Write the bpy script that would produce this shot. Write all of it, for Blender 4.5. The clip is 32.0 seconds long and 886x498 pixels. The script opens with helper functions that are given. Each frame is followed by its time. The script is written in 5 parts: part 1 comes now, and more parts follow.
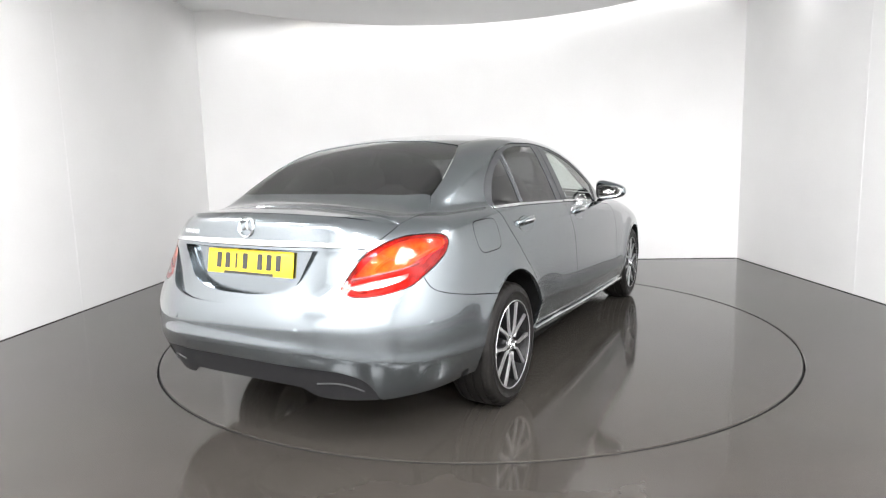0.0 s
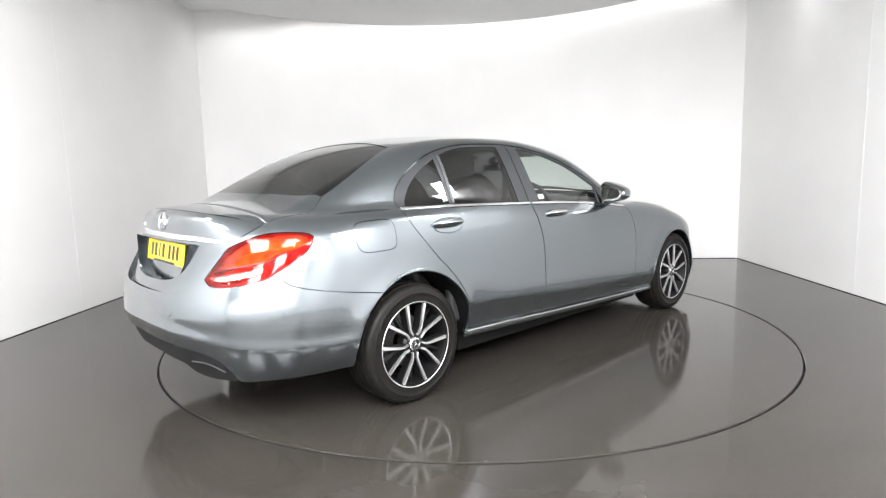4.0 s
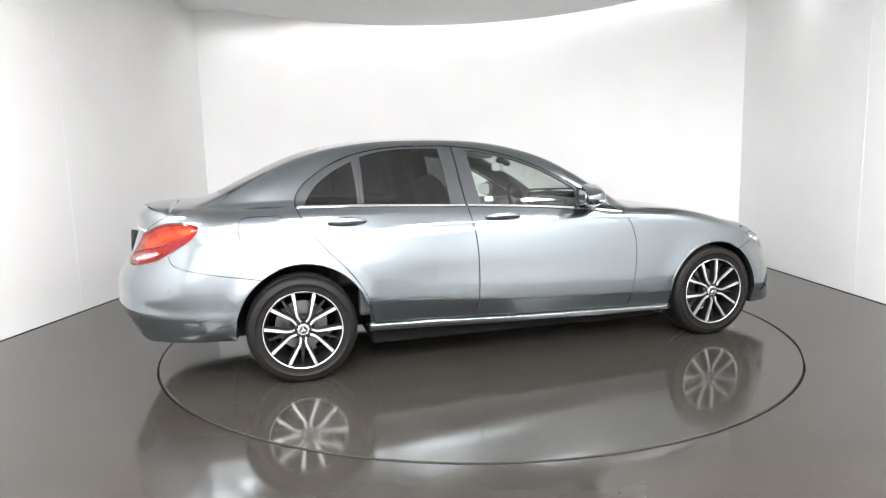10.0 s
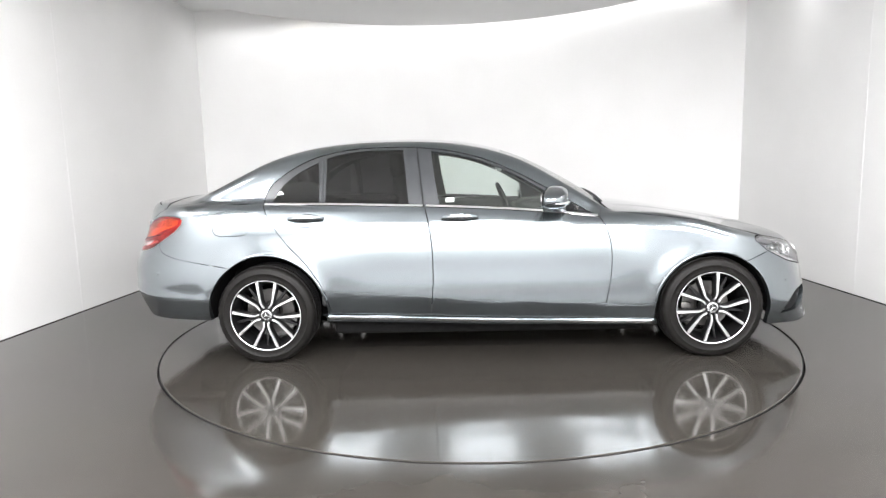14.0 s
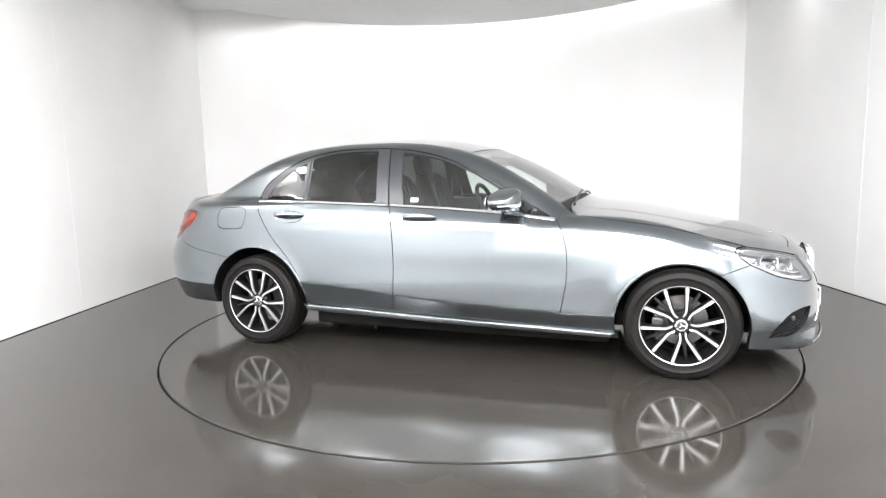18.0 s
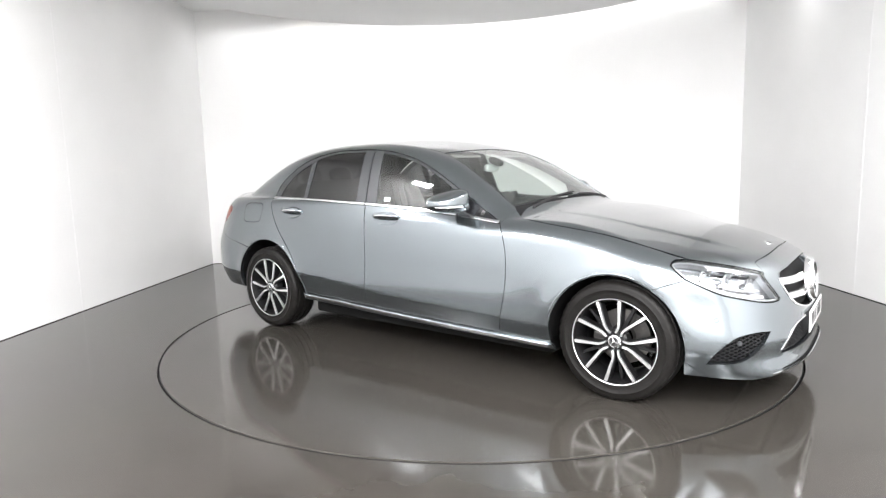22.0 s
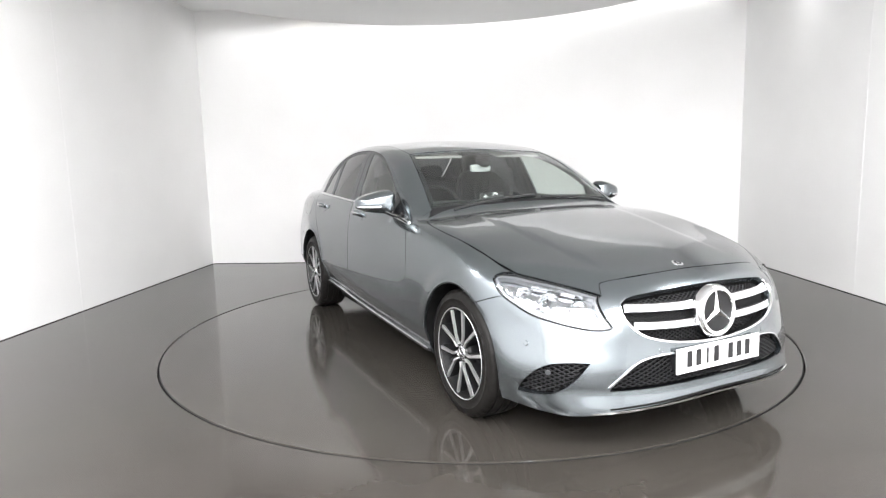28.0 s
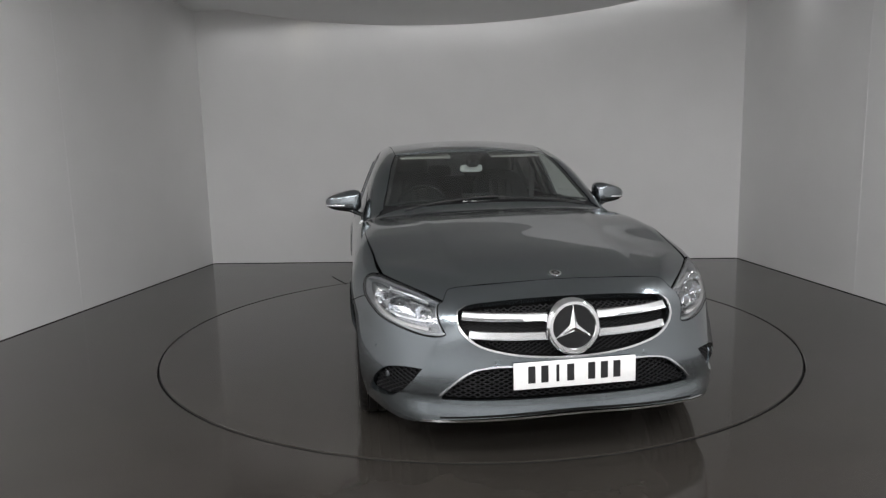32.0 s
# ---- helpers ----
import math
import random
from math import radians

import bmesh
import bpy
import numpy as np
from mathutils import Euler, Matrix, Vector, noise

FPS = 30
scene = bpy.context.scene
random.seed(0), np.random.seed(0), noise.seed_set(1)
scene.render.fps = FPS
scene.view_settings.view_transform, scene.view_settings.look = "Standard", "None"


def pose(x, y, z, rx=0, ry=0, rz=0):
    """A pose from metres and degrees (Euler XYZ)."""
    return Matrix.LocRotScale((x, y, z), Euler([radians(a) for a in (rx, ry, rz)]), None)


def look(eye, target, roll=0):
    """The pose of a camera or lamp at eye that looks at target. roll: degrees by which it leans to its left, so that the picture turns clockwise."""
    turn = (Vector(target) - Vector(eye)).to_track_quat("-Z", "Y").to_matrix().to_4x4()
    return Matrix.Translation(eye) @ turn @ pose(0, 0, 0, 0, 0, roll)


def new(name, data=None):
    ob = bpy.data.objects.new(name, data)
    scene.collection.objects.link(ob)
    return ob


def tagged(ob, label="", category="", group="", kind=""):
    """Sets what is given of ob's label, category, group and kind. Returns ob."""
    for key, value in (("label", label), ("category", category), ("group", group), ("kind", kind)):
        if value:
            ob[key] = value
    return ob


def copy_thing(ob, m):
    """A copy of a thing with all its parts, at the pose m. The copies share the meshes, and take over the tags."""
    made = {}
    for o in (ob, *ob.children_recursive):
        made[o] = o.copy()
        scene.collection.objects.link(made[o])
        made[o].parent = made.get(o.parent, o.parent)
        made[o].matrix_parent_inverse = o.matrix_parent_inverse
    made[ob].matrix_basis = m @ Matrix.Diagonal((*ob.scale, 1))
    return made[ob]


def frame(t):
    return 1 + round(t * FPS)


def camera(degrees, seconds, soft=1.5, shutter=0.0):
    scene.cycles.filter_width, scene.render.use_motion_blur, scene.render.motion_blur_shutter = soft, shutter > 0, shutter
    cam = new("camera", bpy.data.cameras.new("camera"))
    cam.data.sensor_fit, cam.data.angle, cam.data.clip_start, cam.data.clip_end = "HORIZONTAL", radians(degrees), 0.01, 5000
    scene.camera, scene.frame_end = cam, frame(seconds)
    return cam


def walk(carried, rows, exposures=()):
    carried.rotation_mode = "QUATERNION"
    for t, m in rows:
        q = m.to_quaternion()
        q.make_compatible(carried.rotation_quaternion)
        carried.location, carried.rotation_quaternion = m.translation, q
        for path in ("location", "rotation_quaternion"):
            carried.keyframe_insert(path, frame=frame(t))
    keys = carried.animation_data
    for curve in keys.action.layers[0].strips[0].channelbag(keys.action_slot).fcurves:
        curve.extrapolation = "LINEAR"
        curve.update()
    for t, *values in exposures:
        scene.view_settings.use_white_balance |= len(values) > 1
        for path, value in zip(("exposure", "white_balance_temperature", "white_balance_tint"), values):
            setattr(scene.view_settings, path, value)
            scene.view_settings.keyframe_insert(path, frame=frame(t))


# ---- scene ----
EYE = Vector((0.0, -4.670, 1.250))
YAW, PITCH = radians(-2.671), radians(-7.839)
AIM = EYE + Vector((math.sin(YAW) * math.cos(PITCH), math.cos(YAW) * math.cos(PITCH), math.sin(PITCH)))
cam = camera(72.32, 32.0, soft=1.3)
VIEW = look(EYE, AIM, -1.453)
# the film fades out over its last second and a half
walk(cam, [(0, VIEW), (32.0, VIEW)], exposures=[(0, 0.0), (12.0, -0.02), (18.0, 0.08), (25.0, 0.13), (28.0, 0.04), (30.3, 0.0), (30.6, -0.1), (30.9, -0.40), (31.2, -0.75), (31.4, -0.97), (31.6, -1.2), (31.8, -1.5), (32.0, -1.78)])

# ---- light: cove lamps round the hung ceiling disc, unseen lamps and fills over the camera's end ----
world = bpy.data.worlds.new("world")
scene.world = world
world.use_nodes = True
world.node_tree.nodes["Background"].inputs[0].default_value = (1, 1, 1, 1)
world.node_tree.nodes["Background"].inputs[1].default_value = 0.0


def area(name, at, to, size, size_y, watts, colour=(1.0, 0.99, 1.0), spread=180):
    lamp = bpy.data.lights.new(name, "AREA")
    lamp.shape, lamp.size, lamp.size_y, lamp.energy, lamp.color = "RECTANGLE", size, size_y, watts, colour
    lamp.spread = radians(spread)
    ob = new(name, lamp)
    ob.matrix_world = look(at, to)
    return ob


area("downlight_back", (-2.1, 3.12, 3.2), (-2.1, 3.2, 0), 0.14, 0.14, 0.5, (1.0, 0.93, 0.8), spread=130)
area("downlight_right", (3.24, 1.75, 3.2), (3.32, 1.75, 0), 0.2, 0.2, 2.0, spread=110)
area("cove_lamp_back", (-0.1, 3.06, 3.26), (-0.1, 3.16, 0), 6.5, 0.12, 20, spread=112)
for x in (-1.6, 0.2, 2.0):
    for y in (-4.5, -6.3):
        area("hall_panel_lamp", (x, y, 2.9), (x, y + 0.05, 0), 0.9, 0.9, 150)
# unseen fill lamps added to brighten the side walls, the west ones stronger
for x in (-3.1, 3.1):
    for y in (-1.2, -2.9, -4.6):
        area("wall_fill_lamp", (x, y, 3.12), (x * 1.12, y, 0), 0.3, 1.0, 82 if x < 0 else 62)
# broad unseen fill before the south wall, added to even out the back wall
area("south_fill_lamp", (-0.3, -7.1, 1.9), (-0.3, 3.0, 1.5), 6.6, 2.2, 110)


# ---- materials ----
def material(name, colour=(0.5, 0.5, 0.5), rough=0.5, metal=0.0, coat=0.0, coat_rough=0.03, vary=0.0, scale=8.0, bump=0.0, fine=90.0, rough_vary=0.0, glow=0.0, spec=0.5):
    m = bpy.data.materials.new(name)
    m.use_nodes = True
    nt = m.node_tree
    b = nt.nodes["Principled BSDF"]
    b.inputs["Base Color"].default_value = (*colour, 1)
    b.inputs["Roughness"].default_value = rough
    b.inputs["Metallic"].default_value = metal
    b.inputs["Coat Weight"].default_value = coat
    b.inputs["Coat Roughness"].default_value = coat_rough
    b.inputs["Specular IOR Level"].default_value = spec
    if glow:
        b.inputs["Emission Color"].default_value = (*colour, 1)
        b.inputs["Emission Strength"].default_value = glow
    if vary or bump or rough_vary:
        co = nt.nodes.new("ShaderNodeTexCoord")
        n1 = nt.nodes.new("ShaderNodeTexNoise")
        n1.inputs["Scale"].default_value, n1.inputs["Detail"].default_value = scale, 6
        n2 = nt.nodes.new("ShaderNodeTexNoise")
        n2.inputs["Scale"].default_value, n2.inputs["Detail"].default_value = fine, 3
        nt.links.new(co.outputs["Object"], n1.inputs["Vector"])
        nt.links.new(co.outputs["Object"], n2.inputs["Vector"])
        if vary:
            add = nt.nodes.new("ShaderNodeMath")
            add.operation = "MULTIPLY_ADD"
            nt.links.new(n2.outputs["Fac"], add.inputs[0])
            add.inputs[1].default_value = 0.4
            nt.links.new(n1.outputs["Fac"], add.inputs[2])
            mix = nt.nodes.new("ShaderNodeMapRange")
            mix.inputs["From Min"].default_value, mix.inputs["From Max"].default_value = 0.4, 1.0
            mix.inputs["To Min"].default_value, mix.inputs["To Max"].default_value = 1 - vary, 1 + vary
            nt.links.new(add.outputs[0], mix.inputs["Value"])
            mul = nt.nodes.new("ShaderNodeVectorMath")
            mul.operation = "SCALE"
            mul.inputs[0].default_value = colour
            nt.links.new(mix.outputs[0], mul.inputs["Scale"])
            nt.links.new(mul.outputs[0], b.inputs["Base Color"])
        if rough_vary:
            rr = nt.nodes.new("ShaderNodeMapRange")
            rr.inputs["From Min"].default_value, rr.inputs["From Max"].default_value = 0.3, 0.7
            rr.inputs["To Min"].default_value, rr.inputs["To Max"].default_value = rough - rough_vary, rough + rough_vary
            nt.links.new(n1.outputs["Fac"], rr.inputs["Value"])
            nt.links.new(rr.outputs[0], b.inputs["Roughness"])
        if bump:
            bp = nt.nodes.new("ShaderNodeBump")
            bp.inputs["Strength"].default_value, bp.inputs["Distance"].default_value = bump, 0.002
            nt.links.new(n2.outputs["Fac"], bp.inputs["Height"])
            nt.links.new(bp.outputs[0], b.inputs["Normal"])
    return m


def see_through(name, tint, gloss=1.0, rough=0.0):
    """Thin glass: tinted, with a surface sheen."""
    m = bpy.data.materials.new(name)
    m.use_nodes = True
    nt = m.node_tree
    nt.nodes.clear()
    out = nt.nodes.new("ShaderNodeOutputMaterial")
    mix = nt.nodes.new("ShaderNodeMixShader")
    clear = nt.nodes.new("ShaderNodeBsdfTransparent")
    clear.inputs[0].default_value = (*tint, 1)
    shine = nt.nodes.new("ShaderNodeBsdfGlossy")
    shine.inputs["Roughness"].default_value = rough
    fr = nt.nodes.new("ShaderNodeLayerWeight")
    fr.inputs[0].default_value = 0.5
    p5 = nt.nodes.new("ShaderNodeMath")
    p5.operation = "POWER"
    p5.inputs[1].default_value = 3.4
    nt.links.new(fr.outputs["Facing"], p5.inputs[0])
    k = nt.nodes.new("ShaderNodeMath")
    k.operation = "MULTIPLY_ADD"
    k.use_clamp = True
    k.inputs[1].default_value, k.inputs[2].default_value = 0.95, 0.045 * gloss
    nt.links.new(p5.outputs[0], k.inputs[0])
    nt.links.new(k.outputs[0], mix.inputs[0])
    nt.links.new(clear.outputs[0], mix.inputs[1])
    nt.links.new(shine.outputs[0], mix.inputs[2])
    nt.links.new(mix.outputs[0], out.inputs[0])
    return m


PAINT = material("metallic_grey_paint", (0.165, 0.187, 0.201), 0.21, 0.95, 1.0, 0.02, vary=0.05, scale=900, fine=2500)
BLACK = material("black_plastic", (0.012, 0.012, 0.013), 0.55, spec=0.22, vary=0.2, scale=30, bump=0.1, fine=400)
GLOSS = material("gloss_black", (0.012, 0.0125, 0.014), 0.12, coat=0.2)
FRAME = material("window_frame_grey", (0.045, 0.048, 0.052), 0.3, 0.3)
VOID = material("dark_underseal", (0.006, 0.006, 0.006), 0.9, spec=0.08, vary=0.3, scale=20)
CHROME = material("chrome", (0.82, 0.83, 0.84), 0.09, 1.0)
SILVER = material("satin_silver", (0.78, 0.79, 0.8), 0.24, 1.0, vary=0.03, scale=200)
ALLOY = material("machined_alloy", (0.70, 0.705, 0.71), 0.34, 0.9, vary=0.05, scale=120)
RUBBER = material("tyre_rubber", (0.0085, 0.0079, 0.0074), 0.40, vary=0.25, scale=25, bump=0.25, fine=180, rough_vary=0.08, spec=0.13)
IRON = material("brake_iron", (0.16, 0.155, 0.15), 0.4, 0.9, vary=0.15, scale=60)
CLEAR = see_through("clear_glass", (0.87, 0.93, 0.90), 2.0)
TINTED = see_through("privacy_glass", (0.12, 0.12, 0.125), 1.6)
LENS = see_through("lamp_lens", (0.93, 0.94, 0.95), 0.9)
RED_LENS = see_through("red_lens", (0.62, 0.045, 0.03), 0.55)
AMBER_LENS = see_through("orange_red_lens", (0.97, 0.26, 0.05), 0.55)
DARK_RED = material("dark_red_plastic", (0.10, 0.006, 0.005), 0.25)
LAMP_BOWL = material("lamp_reflector", (0.50, 0.49, 0.48), 0.28, 0.5, vary=0.55, scale=26, bump=1.0, fine=40)
GUIDE = material("pale_light_guide", (0.8, 0.74, 0.66), 0.3, coat=0.5)
MILKY = material("clear_lamp_plastic", (0.60, 0.59, 0.58), 0.12, 0.3, coat=1.0)
YELLOW = material("reflective_yellow", (0.86, 0.60, 0.01), 0.35, coat=0.3, vary=0.03, scale=40)
WHITE = material("reflective_white", (0.82, 0.82, 0.81), 0.35, coat=0.3, vary=0.03, scale=40)
INK = material("black_ink", (0.015, 0.015, 0.016), 0.4)
LEATHER = material("black_leather", (0.016, 0.016, 0.017), 0.5, spec=0.25, vary=0.2, scale=30, bump=0.3, fine=300)
TRIM = material("dark_grey_trim", (0.035, 0.036, 0.037), 0.55, vary=0.15, scale=20, bump=0.2, fine=250)
HEADLINER = material("pale_headliner", (0.45, 0.44, 0.42), 0.9, vary=0.05, scale=40)
MIRROR_BACK = material("pale_mirror_housing", (0.62, 0.64, 0.63), 0.4)
FACETS = material("faceted_chrome", (0.40, 0.41, 0.425), 0.12, 1.0, bump=1.0, fine=45)
MIRROR = material("mirror_glass", (0.9, 0.9, 0.9), 0.01, 1.0)
WALL = material("white_wall_paint", (0.80, 0.80, 0.795), 0.6, vary=0.03, scale=1.6, bump=0.12, fine=60)
CEILING = material("white_ceiling_paint", (0.78, 0.78, 0.775), 0.7, vary=0.012, scale=2.0, bump=0.08, fine=60)
FLOOR = material("polished_grey_floor", (0.032, 0.029, 0.0255), 0.10, spec=0.37, vary=0.12, scale=2.2, rough_vary=0.04, bump=0.06, fine=7)
TABLE = material("polished_turntable", (0.035, 0.0317, 0.0278), 0.10, spec=0.40, vary=0.10, scale=2.2, rough_vary=0.03, bump=0.09, fine=14)
POCKET = material("satin_black_lacquer", (0.007, 0.007, 0.0075), 0.4, spec=0.3)
LAMP_GREY = material("lamp_inner_grey", (0.32, 0.33, 0.34), 0.3, 0.8)
GAP = material("dark_gap", (0.008, 0.008, 0.008), 0.7)


# ---- mesh helpers ----
def part(name, bm, mat, parent=None, label="", at=None, smooth=30):
    """Links a bmesh as one mesh object under a thing or a part."""
    me = bpy.data.meshes.new(name)
    bmesh.ops.recalc_face_normals(bm, faces=bm.faces)
    bm.to_mesh(me)
    bm.free()
    me.materials.append(mat)
    if smooth:
        me.shade_smooth()
        me.set_sharp_from_angle(angle=radians(smooth))
    ob = new(name, me)
    if parent:
        ob.parent = parent
    if at is not None:
        ob.matrix_basis = at
    return tagged(ob, label)


def box(sx, sy, sz, bevel=0.0, at=None, seg=2):
    bm = bmesh.new()
    bmesh.ops.create_cube(bm, size=1, matrix=Matrix.Diagonal((sx, sy, sz, 1)))
    if bevel:
        bmesh.ops.bevel(bm, geom=list(bm.edges), offset=bevel, segments=seg, affect="EDGES", profile=0.5)
    if at is not None:
        bmesh.ops.transform(bm, matrix=at, verts=bm.verts)
    return bm


def lathe(profile, n=48, at=None):
    """Turns (radius, height) pairs about the z axis; closed when the ends have radius nought."""
    bm = bmesh.new()
    rings = []
    for r, h in profile:
        if r < 1e-6:
            rings.append([bm.verts.new((0, 0, h))])
        else:
            rings.append([bm.verts.new((r * math.cos(a), r * math.sin(a), h)) for a in (2 * math.pi * i / n for i in range(n))])
    for p, q in zip(rings, rings[1:]):
        for i in range(n):
            j = (i + 1) % n
            quad = [p[i % len(p)], p[j % len(p)], q[j % len(q)], q[i % len(q)]]
            quad = list(dict.fromkeys(quad))
            if len(quad) > 2:
                bm.faces.new(quad)
    if at is not None:
        bmesh.ops.transform(bm, matrix=at, verts=bm.verts)
    return bm


def tube(path, radius, n=10, flat=1.0, closed=False):
    """A round bar along a list of points."""
    bm = bmesh.new()
    pts = [Vector(p) for p in path]
    rings = []
    for i, p in enumerate(pts):
        if closed:
            d = pts[(i + 1) % len(pts)] - pts[i - 1]
        else:
            d = pts[min(i + 1, len(pts) - 1)] - pts[max(i - 1, 0)]
        d.normalize()
        up = Vector((0, 0, 1)) if abs(d.z) < 0.9 else Vector((1, 0, 0))
        s = d.cross(up).normalized()
        u = s.cross(d)
        r = radius[i] if isinstance(radius, (list, tuple)) else radius
        rings.append([bm.verts.new(p + s * r * math.cos(a) + u * r * flat * math.sin(a)) for a in (2 * math.pi * k / n for k in range(n))])
    pairs = list(zip(rings, rings[1:])) + ([(rings[-1], rings[0])] if closed else [])
    for a, b in pairs:
        for k in range(n):
            bm.faces.new((a[k], a[(k + 1) % n], b[(k + 1) % n], b[k]))
    if not closed:
        bm.faces.new(rings[0]), bm.faces.new(rings[-1])
    return bm


def blob(rx, ry, rz, power=2.5, nu=32, nv=18, shape=None, at=None):
    """A rounded block: a superellipsoid, with an optional warp of its points."""
    bm = bmesh.new()
    def bent(c):
        return math.copysign(abs(c) ** (2 / power), c)
    rows = []
    for j in range(nv + 1):
        b = -math.pi / 2 + math.pi * j / nv
        row = []
        for i in range(nu):
            a = 2 * math.pi * i / nu
            p = Vector((rx * bent(math.cos(b)) * bent(math.cos(a)), ry * bent(math.cos(b)) * bent(math.sin(a)), rz * bent(math.sin(b))))
            row.append(shape(p) if shape else p)
        rows.append([bm.verts.new(p) for p in (row if 0 < j < nv else row[:1])])
    for p, q in zip(rows, rows[1:]):
        for i in range(nu):
            j = (i + 1) % nu
            quad = list(dict.fromkeys([p[i % len(p)], p[j % len(p)], q[j % len(q)], q[i % len(q)]]))
            if len(quad) > 2:
                bm.faces.new(quad)
    if at is not None:
        bmesh.ops.transform(bm, matrix=at, verts=bm.verts)
    return bm


def merged(*parts):
    """One bmesh out of several."""
    out = bmesh.new()
    for b in parts:
        me = bpy.data.meshes.new("joint")
        b.to_mesh(me)
        b.free()
        out.from_mesh(me)
        bpy.data.meshes.remove(me)
    return out


# ---- the studio ----
def wall(name, a, b, height, thick=0.16, label="white painted studio wall, plain and smooth"):
    """A wall whose inner face runs from a to b, its thickness to the right of that way."""
    a, b = Vector((*a, 0)), Vector((*b, 0))
    d = b - a
    m = Matrix.Translation((a + b) / 2 - Vector((-d.y, d.x, 0)).normalized() * thick / 2) @ pose(0, 0, height / 2, 0, 0, math.degrees(math.atan2(d.y, d.x)))
    bm = box(d.length + 2 * thick * 0.98, thick, height)
    return tagged(part(name, bm, WALL, at=m, smooth=0), label, "wall", kind="structure")


BL, BR, FL, FR = (-3.52, 3.365), (3.35, 3.047), (-3.80, -7.2), (3.80, -7.2)
HIGH = 3.3
wall("wall_north", BR, BL, HIGH)
wall("wall_west", BL, FL, HIGH)
wall("wall_east", FR, BR, HIGH)
wall("wall_south", FL, FR, HIGH)
tagged(part("ceiling", box(8.4, 11.4, 0.12, at=pose(0, -1.9, HIGH + 0.062)), CEILING, smooth=0), "white plastered ceiling above the hung disc", "ceiling", kind="structure")

RING = 2.257


def floor_sheet():
    bm = bmesh.new()
    n = 192
    spokes = [(math.cos(2 * math.pi * i / n), math.sin(2 * math.pi * i / n)) for i in range(n)]
    rings = []
    for r, z in ((RING + 0.004, -0.06), (RING + 0.004, -0.004), (RING + 0.008, 0.0)):
        rings.append([bm.verts.new((r * c, r * s, z)) for c, s in spokes])
    edge = []
    for c, s in spokes:
        k = min(4.4 / abs(c) if abs(c) > 1e-6 else 99, ((4.0 if s > 0 else 7.8) / abs(s)) if abs(s) > 1e-6 else 99)
        edge.append(bm.verts.new((k * c, k * s, 0)))
    rings.append(edge)
    for p, q in zip(rings, rings[1:]):
        for i in range(n):
            bm.faces.new((p[i], p[(i + 1) % n], q[(i + 1) % n], q[i]))
    return bm


tagged(part("floor", floor_sheet(), FLOOR), "polished dark grey resin floor, glossy, faintly stained", "floor", kind="structure")
tagged(part("turntable_pit", lathe([(0, -0.07), (RING + 0.2, -0.07), (RING + 0.2, -0.075), (0, -0.075)], 96), GAP), "dark pit under the turntable", "pit", kind="structure")

turntable = tagged(part("turntable", lathe([(0, 0.0), (1.2, 0.0), (RING - 0.014, 0.0), (RING - 0.009, -0.002), (RING - 0.008, -0.006), (RING - 0.008, -0.06), (0, -0.06)], 192), TABLE, smooth=8),
                   "round polished dark grey turntable set flush in the floor", "turntable")
tagged(part("turntable_rim", lathe([(RING - 0.0075, -0.05), (RING - 0.0075, -0.003), (RING - 0.004, -0.002), (RING - 0.003, -0.05)], 192), BLACK, turntable), "black rubber edge strip")

disc = tagged(part("ceiling_disc", lathe([(0, 2.95), (2.6, 2.95), (3.035, 2.95), (3.05, 2.955), (3.05, 3.07), (0, 3.07)], 192, Matrix.Translation((-0.22, 0.0, 0))), CEILING, smooth=8),
              "round white plasterboard ceiling disc hung below the ceiling", "ceiling panel", kind="structure")


def base_strip(name, a, b):
    """A thin dark joint where a wall meets the floor."""
    a, b = Vector((*a, 0)), Vector((*b, 0))
    d = b - a
    m = Matrix.Translation((a + b) / 2 + Vector((-d.y, d.x, 0)).normalized() * 0.003) @ pose(0, 0, 0.003, 0, 0, math.degrees(math.atan2(d.y, d.x)))
    tagged(part(name, box(d.length - 0.02, 0.006, 0.006, 0.001), GAP, at=m, smooth=0), "thin dark joint between wall and floor", "trim", kind="structure")


base_strip("trim_north", BR, BL)
base_strip("trim_west", BL, FL)
base_strip("trim_east", FR, BR)


def wall_joint(name, a, b, y):
    """A filled upright joint between two wall boards, a little proud."""
    t = (y - a[1]) / (b[1] - a[1])
    x = a[0] + (b[0] - a[0]) * t
    turn = math.degrees(math.atan2(b[1] - a[1], b[0] - a[0]))
    tagged(part(name, box(0.016, 0.003, HIGH - 0.02, 0.001), WALL, at=pose(x, y, HIGH / 2, 0, 0, turn), smooth=0), "filled joint between two wall boards", "trim", kind="structure")


wall_joint("trim_joint_west", BL, FL, 0.66)
wall_joint("trim_joint_east", FR, BR, 0.86)


# a short dark expansion joint that runs from the turntable's edge towards the back wall
A, B = Vector((-1.621, 2.217, 0)), Vector((-1.367, 1.756, 0))
tagged(part("floor_joint", box((B - A).length, 0.012, 0.004, 0.001), GAP, at=Matrix.Translation((A + B) / 2 + Vector((0, 0, 0.0015))) @ pose(0, 0, 0, 0, 0, math.degrees(math.atan2(B.y - A.y, B.x - A.x))), smooth=0), "short dark joint in the floor beside the turntable", "trim", kind="structure")
